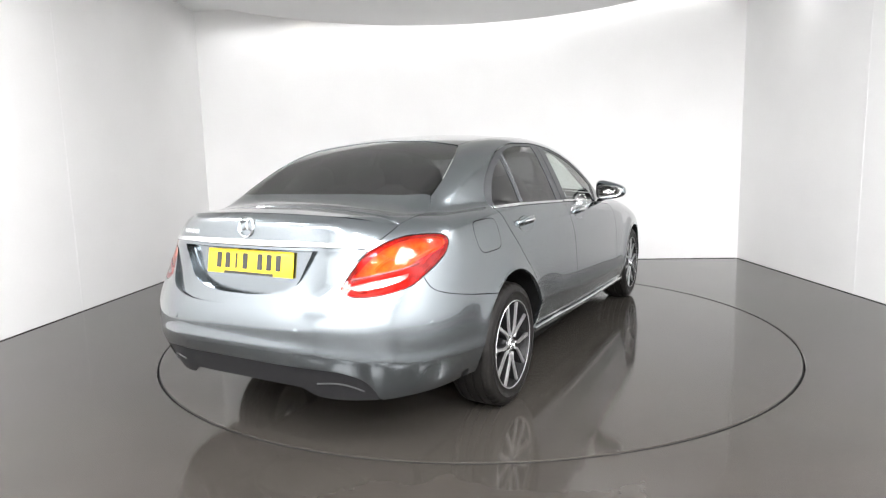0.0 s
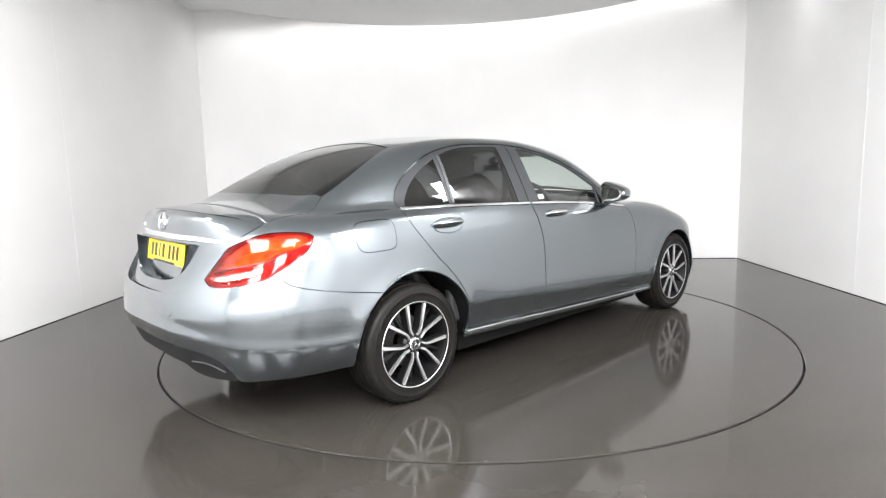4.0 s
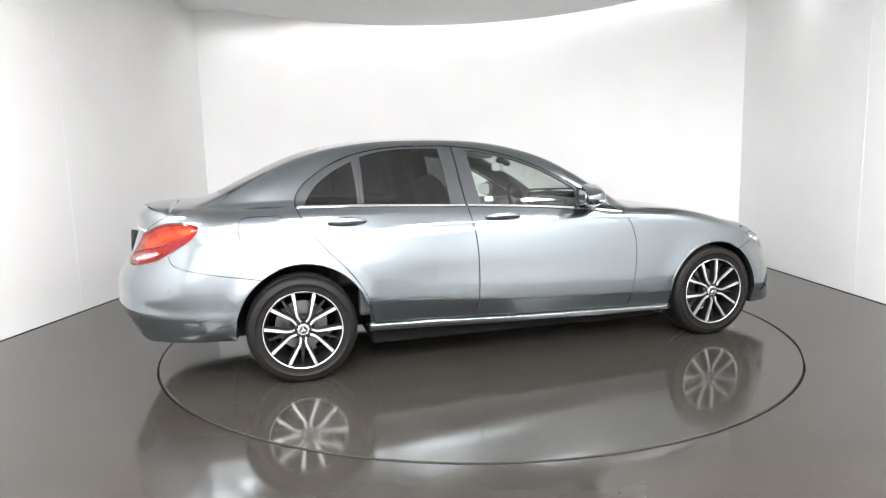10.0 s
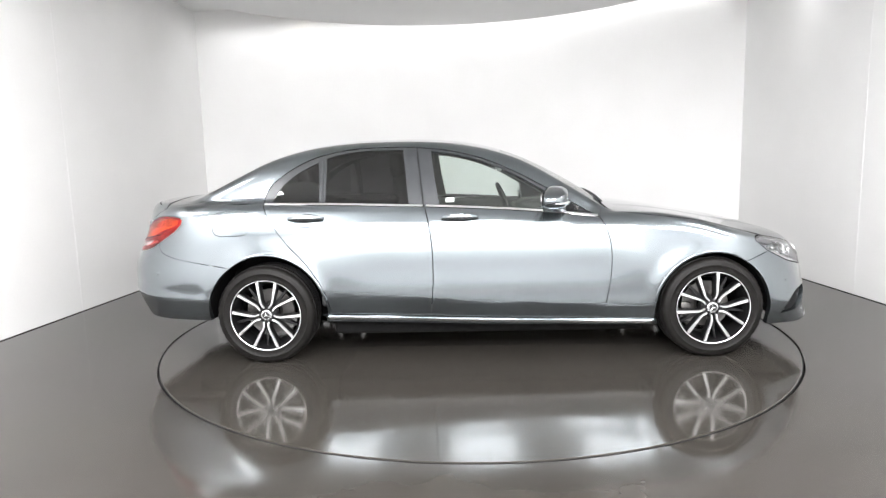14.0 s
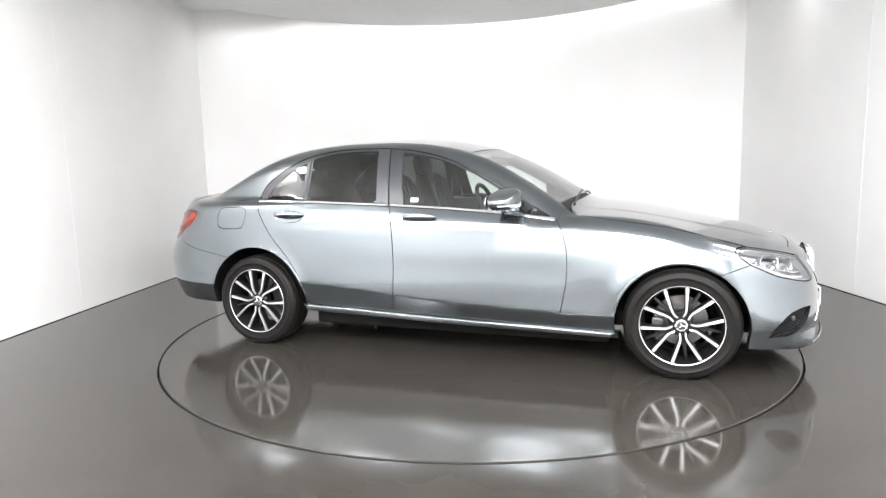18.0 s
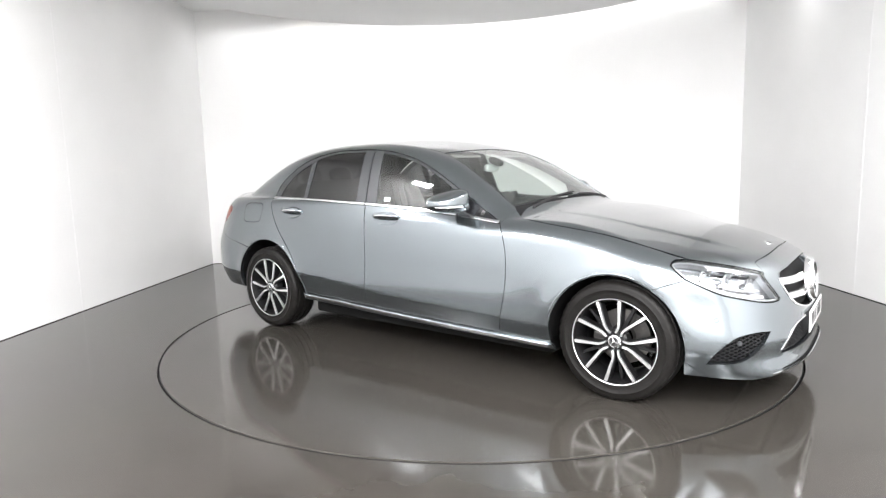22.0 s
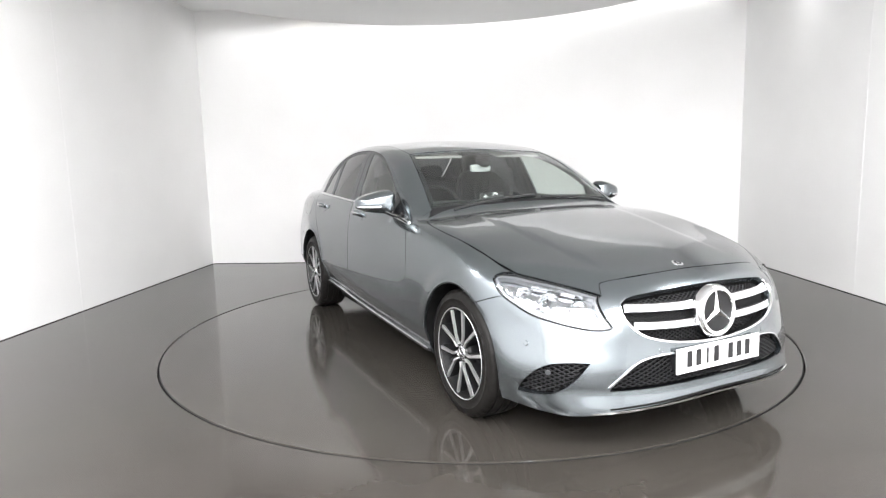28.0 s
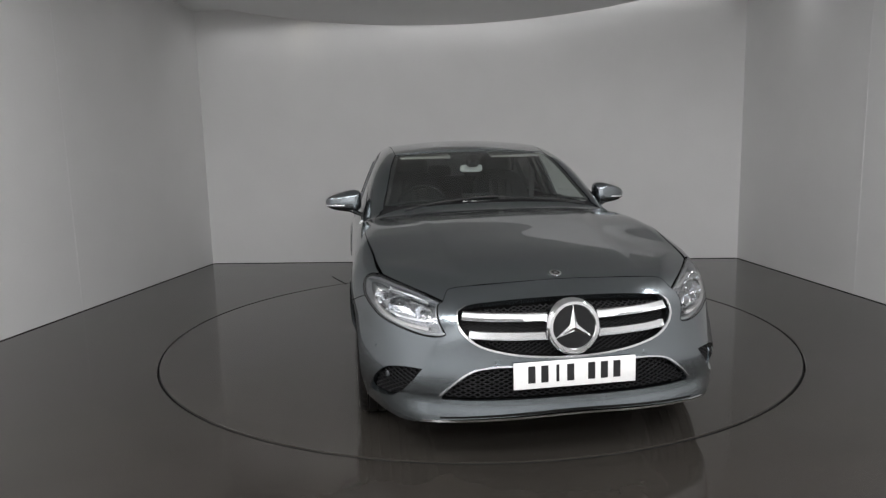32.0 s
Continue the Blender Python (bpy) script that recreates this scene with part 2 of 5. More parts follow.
# ---- the car's skin: one smooth implicit form, metres, x forward from the rear axle ----
def spline(xs, ys):
    """A natural cubic through the knots, straight beyond them."""
    xs, ys = np.asarray(xs, float), np.asarray(ys, float)
    n, h = len(xs), np.diff(xs)
    A, b = np.eye(n), np.zeros(n)
    for i in range(1, n - 1):
        A[i, i - 1:i + 2] = h[i - 1], 2 * (h[i - 1] + h[i]), h[i]
        b[i] = 6 * ((ys[i + 1] - ys[i]) / h[i] - (ys[i] - ys[i - 1]) / h[i - 1])
    m = np.linalg.solve(A, b)
    s0 = (ys[1] - ys[0]) / h[0] - h[0] * m[1] / 6
    s1 = (ys[-1] - ys[-2]) / h[-1] + h[-1] * m[-2] / 6

    def f(x):
        x = np.asarray(x, float)
        i = np.clip(np.searchsorted(xs, x) - 1, 0, n - 2)
        q = np.clip(x, xs[0], xs[-1])
        a, c = xs[i + 1] - q, q - xs[i]
        y = (m[i] * a ** 3 + m[i + 1] * c ** 3) / (6 * h[i]) + (ys[i] / h[i] - m[i] * h[i] / 6) * a + (ys[i + 1] / h[i] - m[i + 1] * h[i] / 6) * c
        return y + np.minimum(x - xs[0], 0) * s0 + np.maximum(x - xs[-1], 0) * s1
    return f


def smax(a, b, k):
    h = np.maximum(k - np.abs(a - b), 0) / k
    return np.maximum(a, b) + h * h * k / 4


def smin(a, b, k):
    return -smax(-a, -b, k)


def ramp(x, a, b):
    t = np.clip((x - a) / (b - a), 0, 1)
    return t * t * (3 - 2 * t)


def bend(x, k):
    return (x + np.sqrt(x * x + k * k)) / 2


WIDE = spline((-1.1, -0.6, -0.2, 0.3, 0.8, 1.4, 2.1, 2.6, 3.0, 3.4, 3.7), (0.80, 0.853, 0.882, 0.888, 0.890, 0.893, 0.893, 0.893, 0.888, 0.865, 0.83))
CREASE = spline((-0.9, 0.0, 0.44, 1.0, 1.5, 2.17, 2.5, 2.85, 3.3), (0.84, 0.835, 0.841, 0.850, 0.854, 0.843, 0.826, 0.780, 0.70))
LOWER = spline((0.2, 0.46, 0.78, 1.06, 1.49, 2.14, 2.5), (0.49, 0.47, 0.45, 0.425, 0.395, 0.37, 0.36))
DECK = spline((-1.15, -1.0, -0.9, -0.75, -0.5, 0.0, 1.0, 1.8, 2.2, 2.4, 2.6, 2.82, 3.04, 3.25, 3.46, 3.6, 3.75),
              (0.95, 1.026, 1.058, 1.074, 1.085, 1.10, 1.07, 1.02, 0.99, 0.965, 0.935, 0.895, 0.857, 0.812, 0.752, 0.695, 0.60))
NOSE = spline((0.1, 0.18, 0.26, 0.35, 0.45, 0.55, 0.65, 0.72, 0.8), (3.56, 3.615, 3.635, 3.645, 3.635, 3.625, 3.61, 3.58, 3.52))
TAIL = spline((0.15, 0.25, 0.32, 0.45, 0.57, 0.64, 0.71, 0.81, 0.92, 1.0, 1.08), (-1.03, -1.06, -1.072, -1.088, -1.087, -1.077, -1.046, -0.994, -0.952, -0.935, -0.915))
CABIN = spline((-0.7, -0.4, 0.0, 0.5, 1.0, 1.5, 1.9, 2.2), (0.60, 0.68, 0.752, 0.79, 0.80, 0.80, 0.785, 0.745))
ROOF = spline((-0.9, -0.51, -0.26, -0.02, 0.23, 0.47, 0.79, 1.03, 1.32, 1.60, 1.81, 2.02, 2.22, 2.5),
              (0.90, 1.097, 1.221, 1.328, 1.398, 1.430, 1.442, 1.438, 1.409, 1.339, 1.251, 1.138, 1.016, 0.85))


LEDGE = spline((-1.1, -1.0, -0.85, -0.6, -0.38), (0.522, 0.490, 0.455, 0.434, 0.422))


def skin(x, y, z):
    """Below nought inside the car."""
    v = np.abs(y)
    inset = 0.06 * (bend(z - 0.48, 0.1) / 0.52) ** 2
    inset = inset + 0.005 * np.exp(-((z - 0.60) / 0.11) ** 2) * ramp(x, 0.35, 0.8) * ramp(-x, -2.45, -2.1)
    inset = inset + bend(z - CREASE(x), 0.020) * (0.12 + 0.11 * ramp(x, 0.2, 0.8))
    inset = inset + bend(LOWER(x) - z, 0.003) * 0.36 * ramp(x, 0.1, 0.45) * ramp(-x, -2.75, -2.45)
    inset = inset + 0.10 * ramp(-z, -0.35, -0.05) * ramp(np.abs(x - 1.42), 1.5, 1.9)
    flare = 0
    for hub in (0.0, 2.84):
        r = np.sqrt((x - hub) ** 2 + (z - 0.32) ** 2)
        flare = flare + 0.010 * np.exp(-((r - 0.375) / 0.06) ** 2) * ramp(z, 0.3, 0.5)
    d = z - LEDGE(x)
    under = (0.004 * np.exp(-((d - 0.045) / 0.04) ** 2) + 0.34 * bend(-d, 0.010)) * ramp(-x, 0.22, 0.45)
    side = v - (WIDE(x) - inset + flare - under)
    dome = 0.005 * (1 - ramp(v - (0.50 - 0.10 * (x - 2.3)), -0.03, 0.03)) * ramp(x, 2.15, 2.5) * ramp(-x, -3.40, -3.15)
    top = z - (DECK(x) + dome - (0.11 - 0.07 * ramp(x, 2.0, 2.6) + 0.06 * ramp(x, 2.7, 3.1)) * v ** 2)
    nose = (x - (NOSE(z) - (0.30 + 0.06 * ramp(z, 0.35, 0.6)) * (v / 0.85) ** 3)) * 0.9
    tail = ((TAIL(z) + 1.1 * under + 0.34 * (v / 0.85) ** 3) - x) * 0.9
    tub = smax(side, top, 0.06 + 0.03 * ramp(x, 2.1, 2.6) + 0.04 * ramp(-x, 0.1, 0.6))
    tub = smax(smax(tub, nose, 0.12 + 0.1 * ramp(v, 0.3, 0.7)), tail, 0.04 + 0.16 * ramp(v, 0.4, 0.7))
    up = z - 1.0
    glass = v - (CABIN(x) - 0.36 * up - 0.22 * up * np.abs(up))
    roof = (z - (ROOF(x) + 0.008 - (0.12 + 0.04 * ramp(x, 1.6, 2.0)) * v ** 2)) * 0.85
    return smin(tub, np.maximum(smax(glass, roof, 0.08), 0.9 - z), 0.03)


def cast(o, d, far=1.3):
    """Where rays from inside leave the skin."""
    lo, hi = np.zeros(len(o)), np.full(len(o), far)
    for _ in range(36):
        mid = (lo + hi) / 2
        p = o + d * mid[:, None]
        out = skin(p[:, 0], p[:, 1], p[:, 2]) > 0
        hi, lo = np.where(out, mid, hi), np.where(out, lo, mid)
    return o + d * lo[:, None]


def normals(p, e=0.003):
    g = np.stack([skin(*(p + e * k).T) - skin(*(p - e * k).T) for k in np.eye(3)], -1)
    return g / np.maximum(np.linalg.norm(g, axis=1, keepdims=True), 1e-9)


# ---- panels cut out of the skin ----
from mathutils.geometry import delaunay_2d_cdt

AXLE, CENTRE = 2.84, (1.42 - 0.0807, 0.032)
FRONT_AXIS, REAR_AXIS, ROUND = 2.75, -0.25, 0.85


def on_side(x, z):
    return cast(np.stack([x, 0 * x, z], -1), np.tile((0.0, 1.0, 0.0), (len(x), 1)))


def on_top(x, y):
    return cast(np.stack([x, y, 0 * x + 0.35], -1), np.tile((0.0, 0.0, 1.0), (len(x), 1)))


def on_rail(x, b):
    f = b / 0.6
    return cast(np.stack([x, 0 * x, 0 * x + 0.85], -1), np.stack([0 * f, np.cos(f), np.sin(f)], -1))


def on_front(a, z):
    f = a / ROUND
    return cast(np.stack([0 * a + FRONT_AXIS, 0 * a, z], -1), np.stack([np.cos(f), np.sin(f), 0 * f], -1))


def on_rear(a, z):
    f = a / ROUND
    return cast(np.stack([0 * a + REAR_AXIS, 0 * a, z], -1), np.stack([-np.cos(f), np.sin(f), 0 * f], -1))


def flat_of(how, p):
    """The way back: from places on the skin to the two numbers of a mapping."""
    x, y, z = p.T
    if how is on_side:
        return np.stack([x, z], -1)
    if how is on_top:
        return np.stack([x, y], -1)
    if how is on_rail:
        return np.stack([x, 0.6 * np.arctan2(z - 0.85, y)], -1)
    if how is on_front:
        return np.stack([ROUND * np.arctan2(y, x - FRONT_AXIS), z], -1)
    return np.stack([ROUND * np.arctan2(y, REAR_AXIS - x), z], -1)


def place(kind, a, b):
    """A place on the skin: s side (x, z); t top (x, y); f, r front and rear (degrees round, z)."""
    a, b = np.array([a], float), np.array([b], float)
    if kind == "s":
        return on_side(a, b)[0]
    if kind == "t":
        return on_top(a, b)[0]
    if kind == "f":
        return on_front(np.radians(a) * ROUND, b)[0]
    return on_rear(np.radians(a) * ROUND, b)[0]


def pts(kind, *pairs):
    return [place(kind, a, b) for a, b in pairs]


def smooth_line(p, gap=0.02):
    """A Catmull-Rom curve through points, at even steps."""
    p = np.asarray(p, float)
    if len(p) == 1:
        return [p[0]]
    if len(p) == 2:
        n = max(1, int(np.linalg.norm(p[1] - p[0]) / gap))
        return [p[0] + (p[1] - p[0]) * i / n for i in range(n + 1)]
    q = np.vstack([2 * p[0] - p[1], p, 2 * p[-1] - p[-2]])
    out = []
    for i in range(1, len(q) - 2):
        n = max(1, int(np.linalg.norm(q[i + 1] - q[i]) / gap))
        for k in range(n):
            t = k / n
            out.append(0.5 * (2 * q[i] + (q[i + 1] - q[i - 1]) * t + (2 * q[i - 1] - 5 * q[i] + 4 * q[i + 1] - q[i + 2]) * t ** 2 + (3 * q[i] - q[i - 1] - 3 * q[i + 1] + q[i + 2]) * t ** 3))
    out.append(p[-1])
    return out


def outline(how, *runs, gap=0.02, inset=0.0):
    """A closed outline in a mapping's own plane; each run is smooth, the joints between runs are corners."""
    loop = []
    for run in runs:
        flat = flat_of(how, np.array(run, float))
        line = smooth_line(flat, gap)
        if loop and np.linalg.norm(line[0] - loop[-1]) < 1e-4:
            line = line[1:]
        loop += line
    if np.linalg.norm(loop[0] - loop[-1]) < 1e-4:
        loop.pop()
    loop = np.array(loop)
    area2 = np.sum(loop[:, 0] * np.roll(loop[:, 1], -1) - loop[:, 1] * np.roll(loop[:, 0], -1))
    if area2 < 0:
        loop = loop[::-1]
    if inset:
        e = np.roll(loop, -1, 0) - loop
        n = np.stack([-e[:, 1], e[:, 0]], -1) / np.maximum(np.linalg.norm(e, axis=1, keepdims=True), 1e-9)
        m = n + np.roll(n, 1, 0)
        m /= np.maximum(np.linalg.norm(m, axis=1, keepdims=True), 0.5)
        loop = loop + m * inset
    return loop


def ring(how, run, gap=0.02, inset=0.0):
    """A closed smooth outline with no corners."""
    flat = flat_of(how, np.array(run, float))
    n = len(flat)
    line = smooth_line(np.vstack([flat[-2:], flat, flat[:2]]), gap)
    # keep one turn: from the first own point to its return
    k0 = int(np.argmin([np.linalg.norm(q - flat[0]) for q in line[:len(line) // 2]]))
    k1 = len(line) // 2 + int(np.argmin([np.linalg.norm(q - flat[0]) for q in line[len(line) // 2:]]))
    loop = np.array(line[k0:k1])
    area2 = np.sum(loop[:, 0] * np.roll(loop[:, 1], -1) - loop[:, 1] * np.roll(loop[:, 0], -1))
    if area2 < 0:
        loop = loop[::-1]
    if inset:
        e = np.roll(loop, -1, 0) - np.roll(loop, 1, 0)
        nn = np.stack([-e[:, 1], e[:, 0]], -1) / np.maximum(np.linalg.norm(e, axis=1, keepdims=True), 1e-9)
        loop = loop + nn * inset
    return loop


def inside(loop, p):
    x, y = p[:, 0][:, None], p[:, 1][:, None]
    a, b = loop, np.roll(loop, -1, 0)
    hit = ((a[:, 1] > y) != (b[:, 1] > y)) & (x < (b[:, 0] - a[:, 0]) * (y - a[:, 1]) / (b[:, 1] - a[:, 1] + 1e-12) + a[:, 0])
    return hit.sum(1) % 2 == 1


def cloth(pieces, step=0.03, off=0.0, deep=0.014, side=1):
    """Mesh data of a panel: pieces of (mapping, outline, holes), each cut out of the skin, raised by off, with turned-in edges."""
    verts, faces, norms = [], [], []
    for how, loop, holes in pieces:
        loops = [loop, *holes]
        lo, hi = loop.min(0), loop.max(0)
        gx, gy = np.meshgrid(np.arange(lo[0] + step / 2, hi[0], step), np.arange(lo[1] + step / 2, hi[1], step))
        grid = np.stack([gx.ravel(), gy.ravel()], -1)
        edge = np.vstack(loops)
        keep = inside(loop, grid)
        for h in holes:
            keep &= ~inside(h, grid)
        grid = grid[keep]
        if len(grid):
            near = np.min(np.linalg.norm(grid[:, None] - edge[None], axis=2), axis=1)
            grid = grid[near > step * 0.45]
        flat = np.vstack([edge, grid]) if len(grid) else edge
        cons, start = [], 0
        for l in loops:
            n = len(l)
            cons += [(start + i, start + (i + 1) % n) for i in range(n)]
            start += n
        v2, _, f2, *_ = delaunay_2d_cdt([Vector(q) for q in flat], cons, [], 0, 1e-7)
        v2 = np.array([tuple(q) for q in v2])
        f2 = np.array([tuple(f) for f in f2])
        mid = v2[f2].mean(1)
        good = inside(loop, mid)
        for h in holes:
            good &= ~inside(h, mid)
        f2 = f2[good]
        p = how(v2[:, 0], v2[:, 1])
        g = normals(p)
        amount = off(p) if callable(off) else off
        p = p + g * (np.asarray(amount).reshape(-1, 1) if np.ndim(amount) else amount)
        fn = np.cross(p[f2[:, 1]] - p[f2[:, 0]], p[f2[:, 2]] - p[f2[:, 0]])
        turn = np.sum(fn * g[f2].mean(1), 1) < 0
        f2[turn] = f2[turn][:, ::-1]
        if callable(off):
            fn[turn] *= -1
            acc = np.zeros_like(p)
            for k in range(3):
                np.add.at(acc, f2[:, k], fn)
            g = acc / np.maximum(np.linalg.norm(acc, axis=1, keepdims=True), 1e-12)
        base = len(verts)
        verts += list(p)
        for f in f2:
            faces.append([base + i for i in f])
            norms.append([g[i] for i in f])
        if deep:
            seen = {}
            for f in f2:
                for a, b in ((f[0], f[1]), (f[1], f[2]), (f[2], f[0])):
                    seen[(a, b)] = 1
            inner = {}
            def sunk(i):
                if i not in inner:
                    inner[i] = len(verts)
                    verts.append(p[i] - g[i] * deep)
                return inner[i]
            for a, b in list(seen):
                if (b, a) not in seen:
                    rim = [base + b, base + a, sunk(a), sunk(b)]
                    faces.append(rim)
                    w = np.cross(p[b] - p[a], g[a]) * (1 if deep > 0 else -1)
                    w = w / max(np.linalg.norm(w), 1e-9)
                    norms.append([w] * 4)
    verts = np.array(verts)
    if side < 0:
        verts = verts * (1, -1, 1)
        faces = [f[::-1] for f in faces]
        norms = [[q * (1, -1, 1) for q in n[::-1]] for n in norms]
    return verts, faces, norms


def panel(name, pieces, mat, parent, label="", step=0.03, off=0.0, deep=0.014, side=1):
    verts, faces, norms = cloth(pieces, step, off, deep, side)
    me = bpy.data.meshes.new(name)
    me.from_pydata([tuple(v) for v in verts], [], [[int(i) for i in f] for f in faces])
    me.shade_smooth()
    me.normals_split_custom_set([tuple(q) for n in norms for q in n])
    me.materials.append(mat)
    ob = new(name, me)
    ob.parent = parent
    return tagged(ob, label)


def lattice(how, loop, spacing, width, lift, slant=((1, 0.55), (1, -0.55))):
    """Thin crossing bars over an outline: a mesh grille."""
    bm = bmesh.new()
    lo, hi = loop.min(0), loop.max(0)
    for dx, dy in slant:
        d = np.array((dx, dy)) / math.hypot(dx, dy)
        n = np.array((-d[1], d[0]))
        c = (lo + hi) / 2
        span = np.linalg.norm(hi - lo)
        for k in np.arange(-span / 2, span / 2, spacing):
            s = np.arange(-span / 2, span / 2, 0.012)
            q = c + n * k + s[:, None] * d
            ok = inside(loop, q)
            run = []
            for i in range(len(q) + 1):
                if i < len(q) and ok[i]:
                    run.append(q[i])
                    continue
                if len(run) > 1:
                    strip(bm, how, np.array(run), n * width / 2, lift)
                run = []
    return bm


def strip(bm, how, line, half, lift, deep=0.006):
    """A thin raised band along a line of a mapping's plane."""
    a, b = how(*(line - half).T), how(*(line + half).T)
    ga, gb = normals(a), normals(b)
    rows = []
    for i in range(len(line)):
        pa, pb = a[i] + ga[i] * lift, b[i] + gb[i] * lift
        rows.append([bm.verts.new(q) for q in (pa - ga[i] * deep, pa, pb, pb - gb[i] * deep)])
    for p, q in zip(rows, rows[1:]):
        for k in range(3):
            bm.faces.new((p[k], p[k + 1], q[k + 1], q[k]))


def mirrored(bm):
    bmesh.ops.scale(bm, vec=(1, -1, 1), verts=bm.verts)
    bmesh.ops.reverse_faces(bm, faces=bm.faces)
    return bm


def band(name, how, run, width, mat, parent, label="", lift=0.004, deep=0.01, side=1, gap=0.02):
    """A trim strip that follows a run of places on the skin, with rounded long edges."""
    line = np.array(smooth_line(flat_of(how, np.array(run, float)), gap))
    e = np.gradient(line, axis=0)
    n = np.stack([-e[:, 1], e[:, 0]], -1) / np.maximum(np.linalg.norm(e, axis=1, keepdims=True), 1e-9)
    t = np.linspace(0, 1, len(line))
    w = width(t)[:, None] if callable(width) else width
    bm = bmesh.new()
    cols = []
    for k, h in ((-0.5, -deep), (-0.5, lift * 0.4), (-0.38, lift), (0.38, lift), (0.5, lift * 0.4), (0.5, -deep)):
        q = line + n * w * k
        p = how(*q.T)
        cols.append([bm.verts.new(v) for v in p + normals(p) * h])
    for a, b in zip(cols, cols[1:]):
        for i in range(len(line) - 1):
            bm.faces.new((a[i], a[i + 1], b[i + 1], b[i]))
    bm.faces.new([c[0] for c in cols]), bm.faces.new([c[-1] for c in cols])
    if side < 0:
        mirrored(bm)
    return part(name, bm, mat, parent, label, smooth=50)


# ---- the car ----
car = tagged(new("car"), "dark grey metallic four-door saloon car parked on the turntable", "car")
car.empty_display_size = 0.3
SEAM = 0.003


def arch(cx, cz, r, a0, a1, n=9):
    return [place("s", cx + r * math.cos(radians(a)), cz + r * math.sin(radians(a))) for a in np.linspace(a0, a1, n)]


REAR_ARCH, FRONT_ARCH = (0.015, 0.322, 0.385), (2.835, 0.312, 0.36)

# runs along the seams, shared by the panels on both sides of them
belt_rear = pts("s", (0.0, 1.028), (0.5, 1.014), (1.033, 0.994))
belt_front = pts("s", (1.04, 0.994), (1.45, 0.972), (1.81, 0.944), (2.135, 0.908))
door_mid = pts("s", (1.04, 0.994), (1.068, 0.86), (1.082, 0.74), (1.086, 0.60), (1.08, 0.45), (1.062, 0.298))
door_tail = pts("s", (0.0, 1.028), (0.018, 0.985), (0.06, 0.91), (0.16, 0.78), (0.255, 0.68), (0.325, 0.59), (0.385, 0.48), (0.425, 0.318))
door_nose = pts("s", (2.135, 0.908), (2.17, 0.845), (2.198, 0.74), (2.203, 0.62), (2.19, 0.49), (2.145, 0.268))
sill_rear = pts("s", (0.425, 0.318), (0.75, 0.308), (1.062, 0.298))
sill_front = pts("s", (1.062, 0.298), (1.6, 0.283), (2.145, 0.268))
dlo_top = pts("s", (0.0, 1.028), (-0.002, 1.075), (0.04, 1.15), (0.15, 1.235), (0.29, 1.308), (0.44, 1.35), (0.62, 1.374), (0.87, 1.378), (0.988, 1.373), (1.06, 1.366), (1.20, 1.347), (1.40, 1.296), (1.60, 1.212), (1.81, 1.098), (2.0, 0.985), (2.135, 0.908))
glass_edge = pts("t", (2.13, 0.672), (1.95, 0.632), (1.78, 0.60), (1.63, 0.567), (1.535, 0.545))
roof_edge = pts("t", (1.535, 0.545), (1.3, 0.552), (0.9, 0.555), (0.55, 0.545), (0.30, 0.515), (0.15, 0.49))
rear_glass_edge = pts("t", (0.15, 0.49), (0.05, 0.535), (-0.08, 0.575), (-0.24, 0.606), (-0.375, 0.615))
boot_side = pts("t", (-0.375, 0.615), (-0.405, 0.63), (-0.45, 0.645), (-0.53, 0.655), (-0.62, 0.655), (-0.70, 0.645)) + pts("r", (47.5, 0.945), (44.0, 0.905))
lamp_inner = pts("r", (44.0, 0.905), (40.2, 0.84), (36.3, 0.765))
lamp_low = pts("r", (36.3, 0.765), (38.5, 0.738), (42.5, 0.731), (49.5, 0.742), (55.5, 0.764), (59.2, 0.795))
lamp_out = pts("r", (59.2, 0.795), (63.5, 0.832), (67.6, 0.872), (70.2, 0.918), (70.3, 0.94), (69.0, 0.953), (65.0, 0.963), (56.0, 0.962), (49.5, 0.938), (44.0, 0.905))
boot_low = pts("r", (44.0, 0.905), (38.6, 0.83), (33.2, 0.755), (28.0, 0.715), (19.0, 0.692), (8.0, 0.686), (0.0, 0.685))
bumper_seam_rear = pts("r", (59.2, 0.795), (61.0, 0.745)) + pts("s", (-0.62, 0.712), (-0.42, 0.668), (-0.2113, 0.6335))
lamp_top = pts("f", (66.8, 0.738), (66.4, 0.754), (65.0, 0.763), (62.9, 0.7635), (54.6, 0.748), (45.5, 0.723), (35.6, 0.687))
lamp_nose = pts("f", (35.6, 0.687), (36.6, 0.674), (35.8, 0.635), (34.3, 0.595), (33.0, 0.566))
lamp_under = pts("f", (33.0, 0.566), (33.7, 0.555), (36.0, 0.551), (40.1, 0.556), (46.4, 0.576), (53.0, 0.602), (58.0, 0.637), (62.6, 0.672))
lamp_back = pts("f", (62.6, 0.672), (65.2, 0.708), (66.8, 0.738))
bonnet_front = pts("t", (3.448, 0.0), (3.448, 0.2), (3.435, 0.38), (3.42, 0.455), (3.418, 0.482), (3.432, 0.495)) + pts("f", (35.6, 0.687))
bonnet_side = pts("t", (3.168, 0.743), (3.05, 0.764), (2.92, 0.775), (2.75, 0.795), (2.57, 0.803), (2.42, 0.795), (2.30, 0.772), (2.215, 0.725))
wing_seam_front = pts("f", (62.6, 0.672)) + pts("s", (3.11, 0.648), (3.0258, 0.6173))


def across(run):
    """The run from the far side over the middle to the near side."""
    far = [p * (1, -1, 1) for p in run][::-1]
    return far[:-1] + run if np.linalg.norm(far[-1] - run[0]) < 1e-4 else far + run


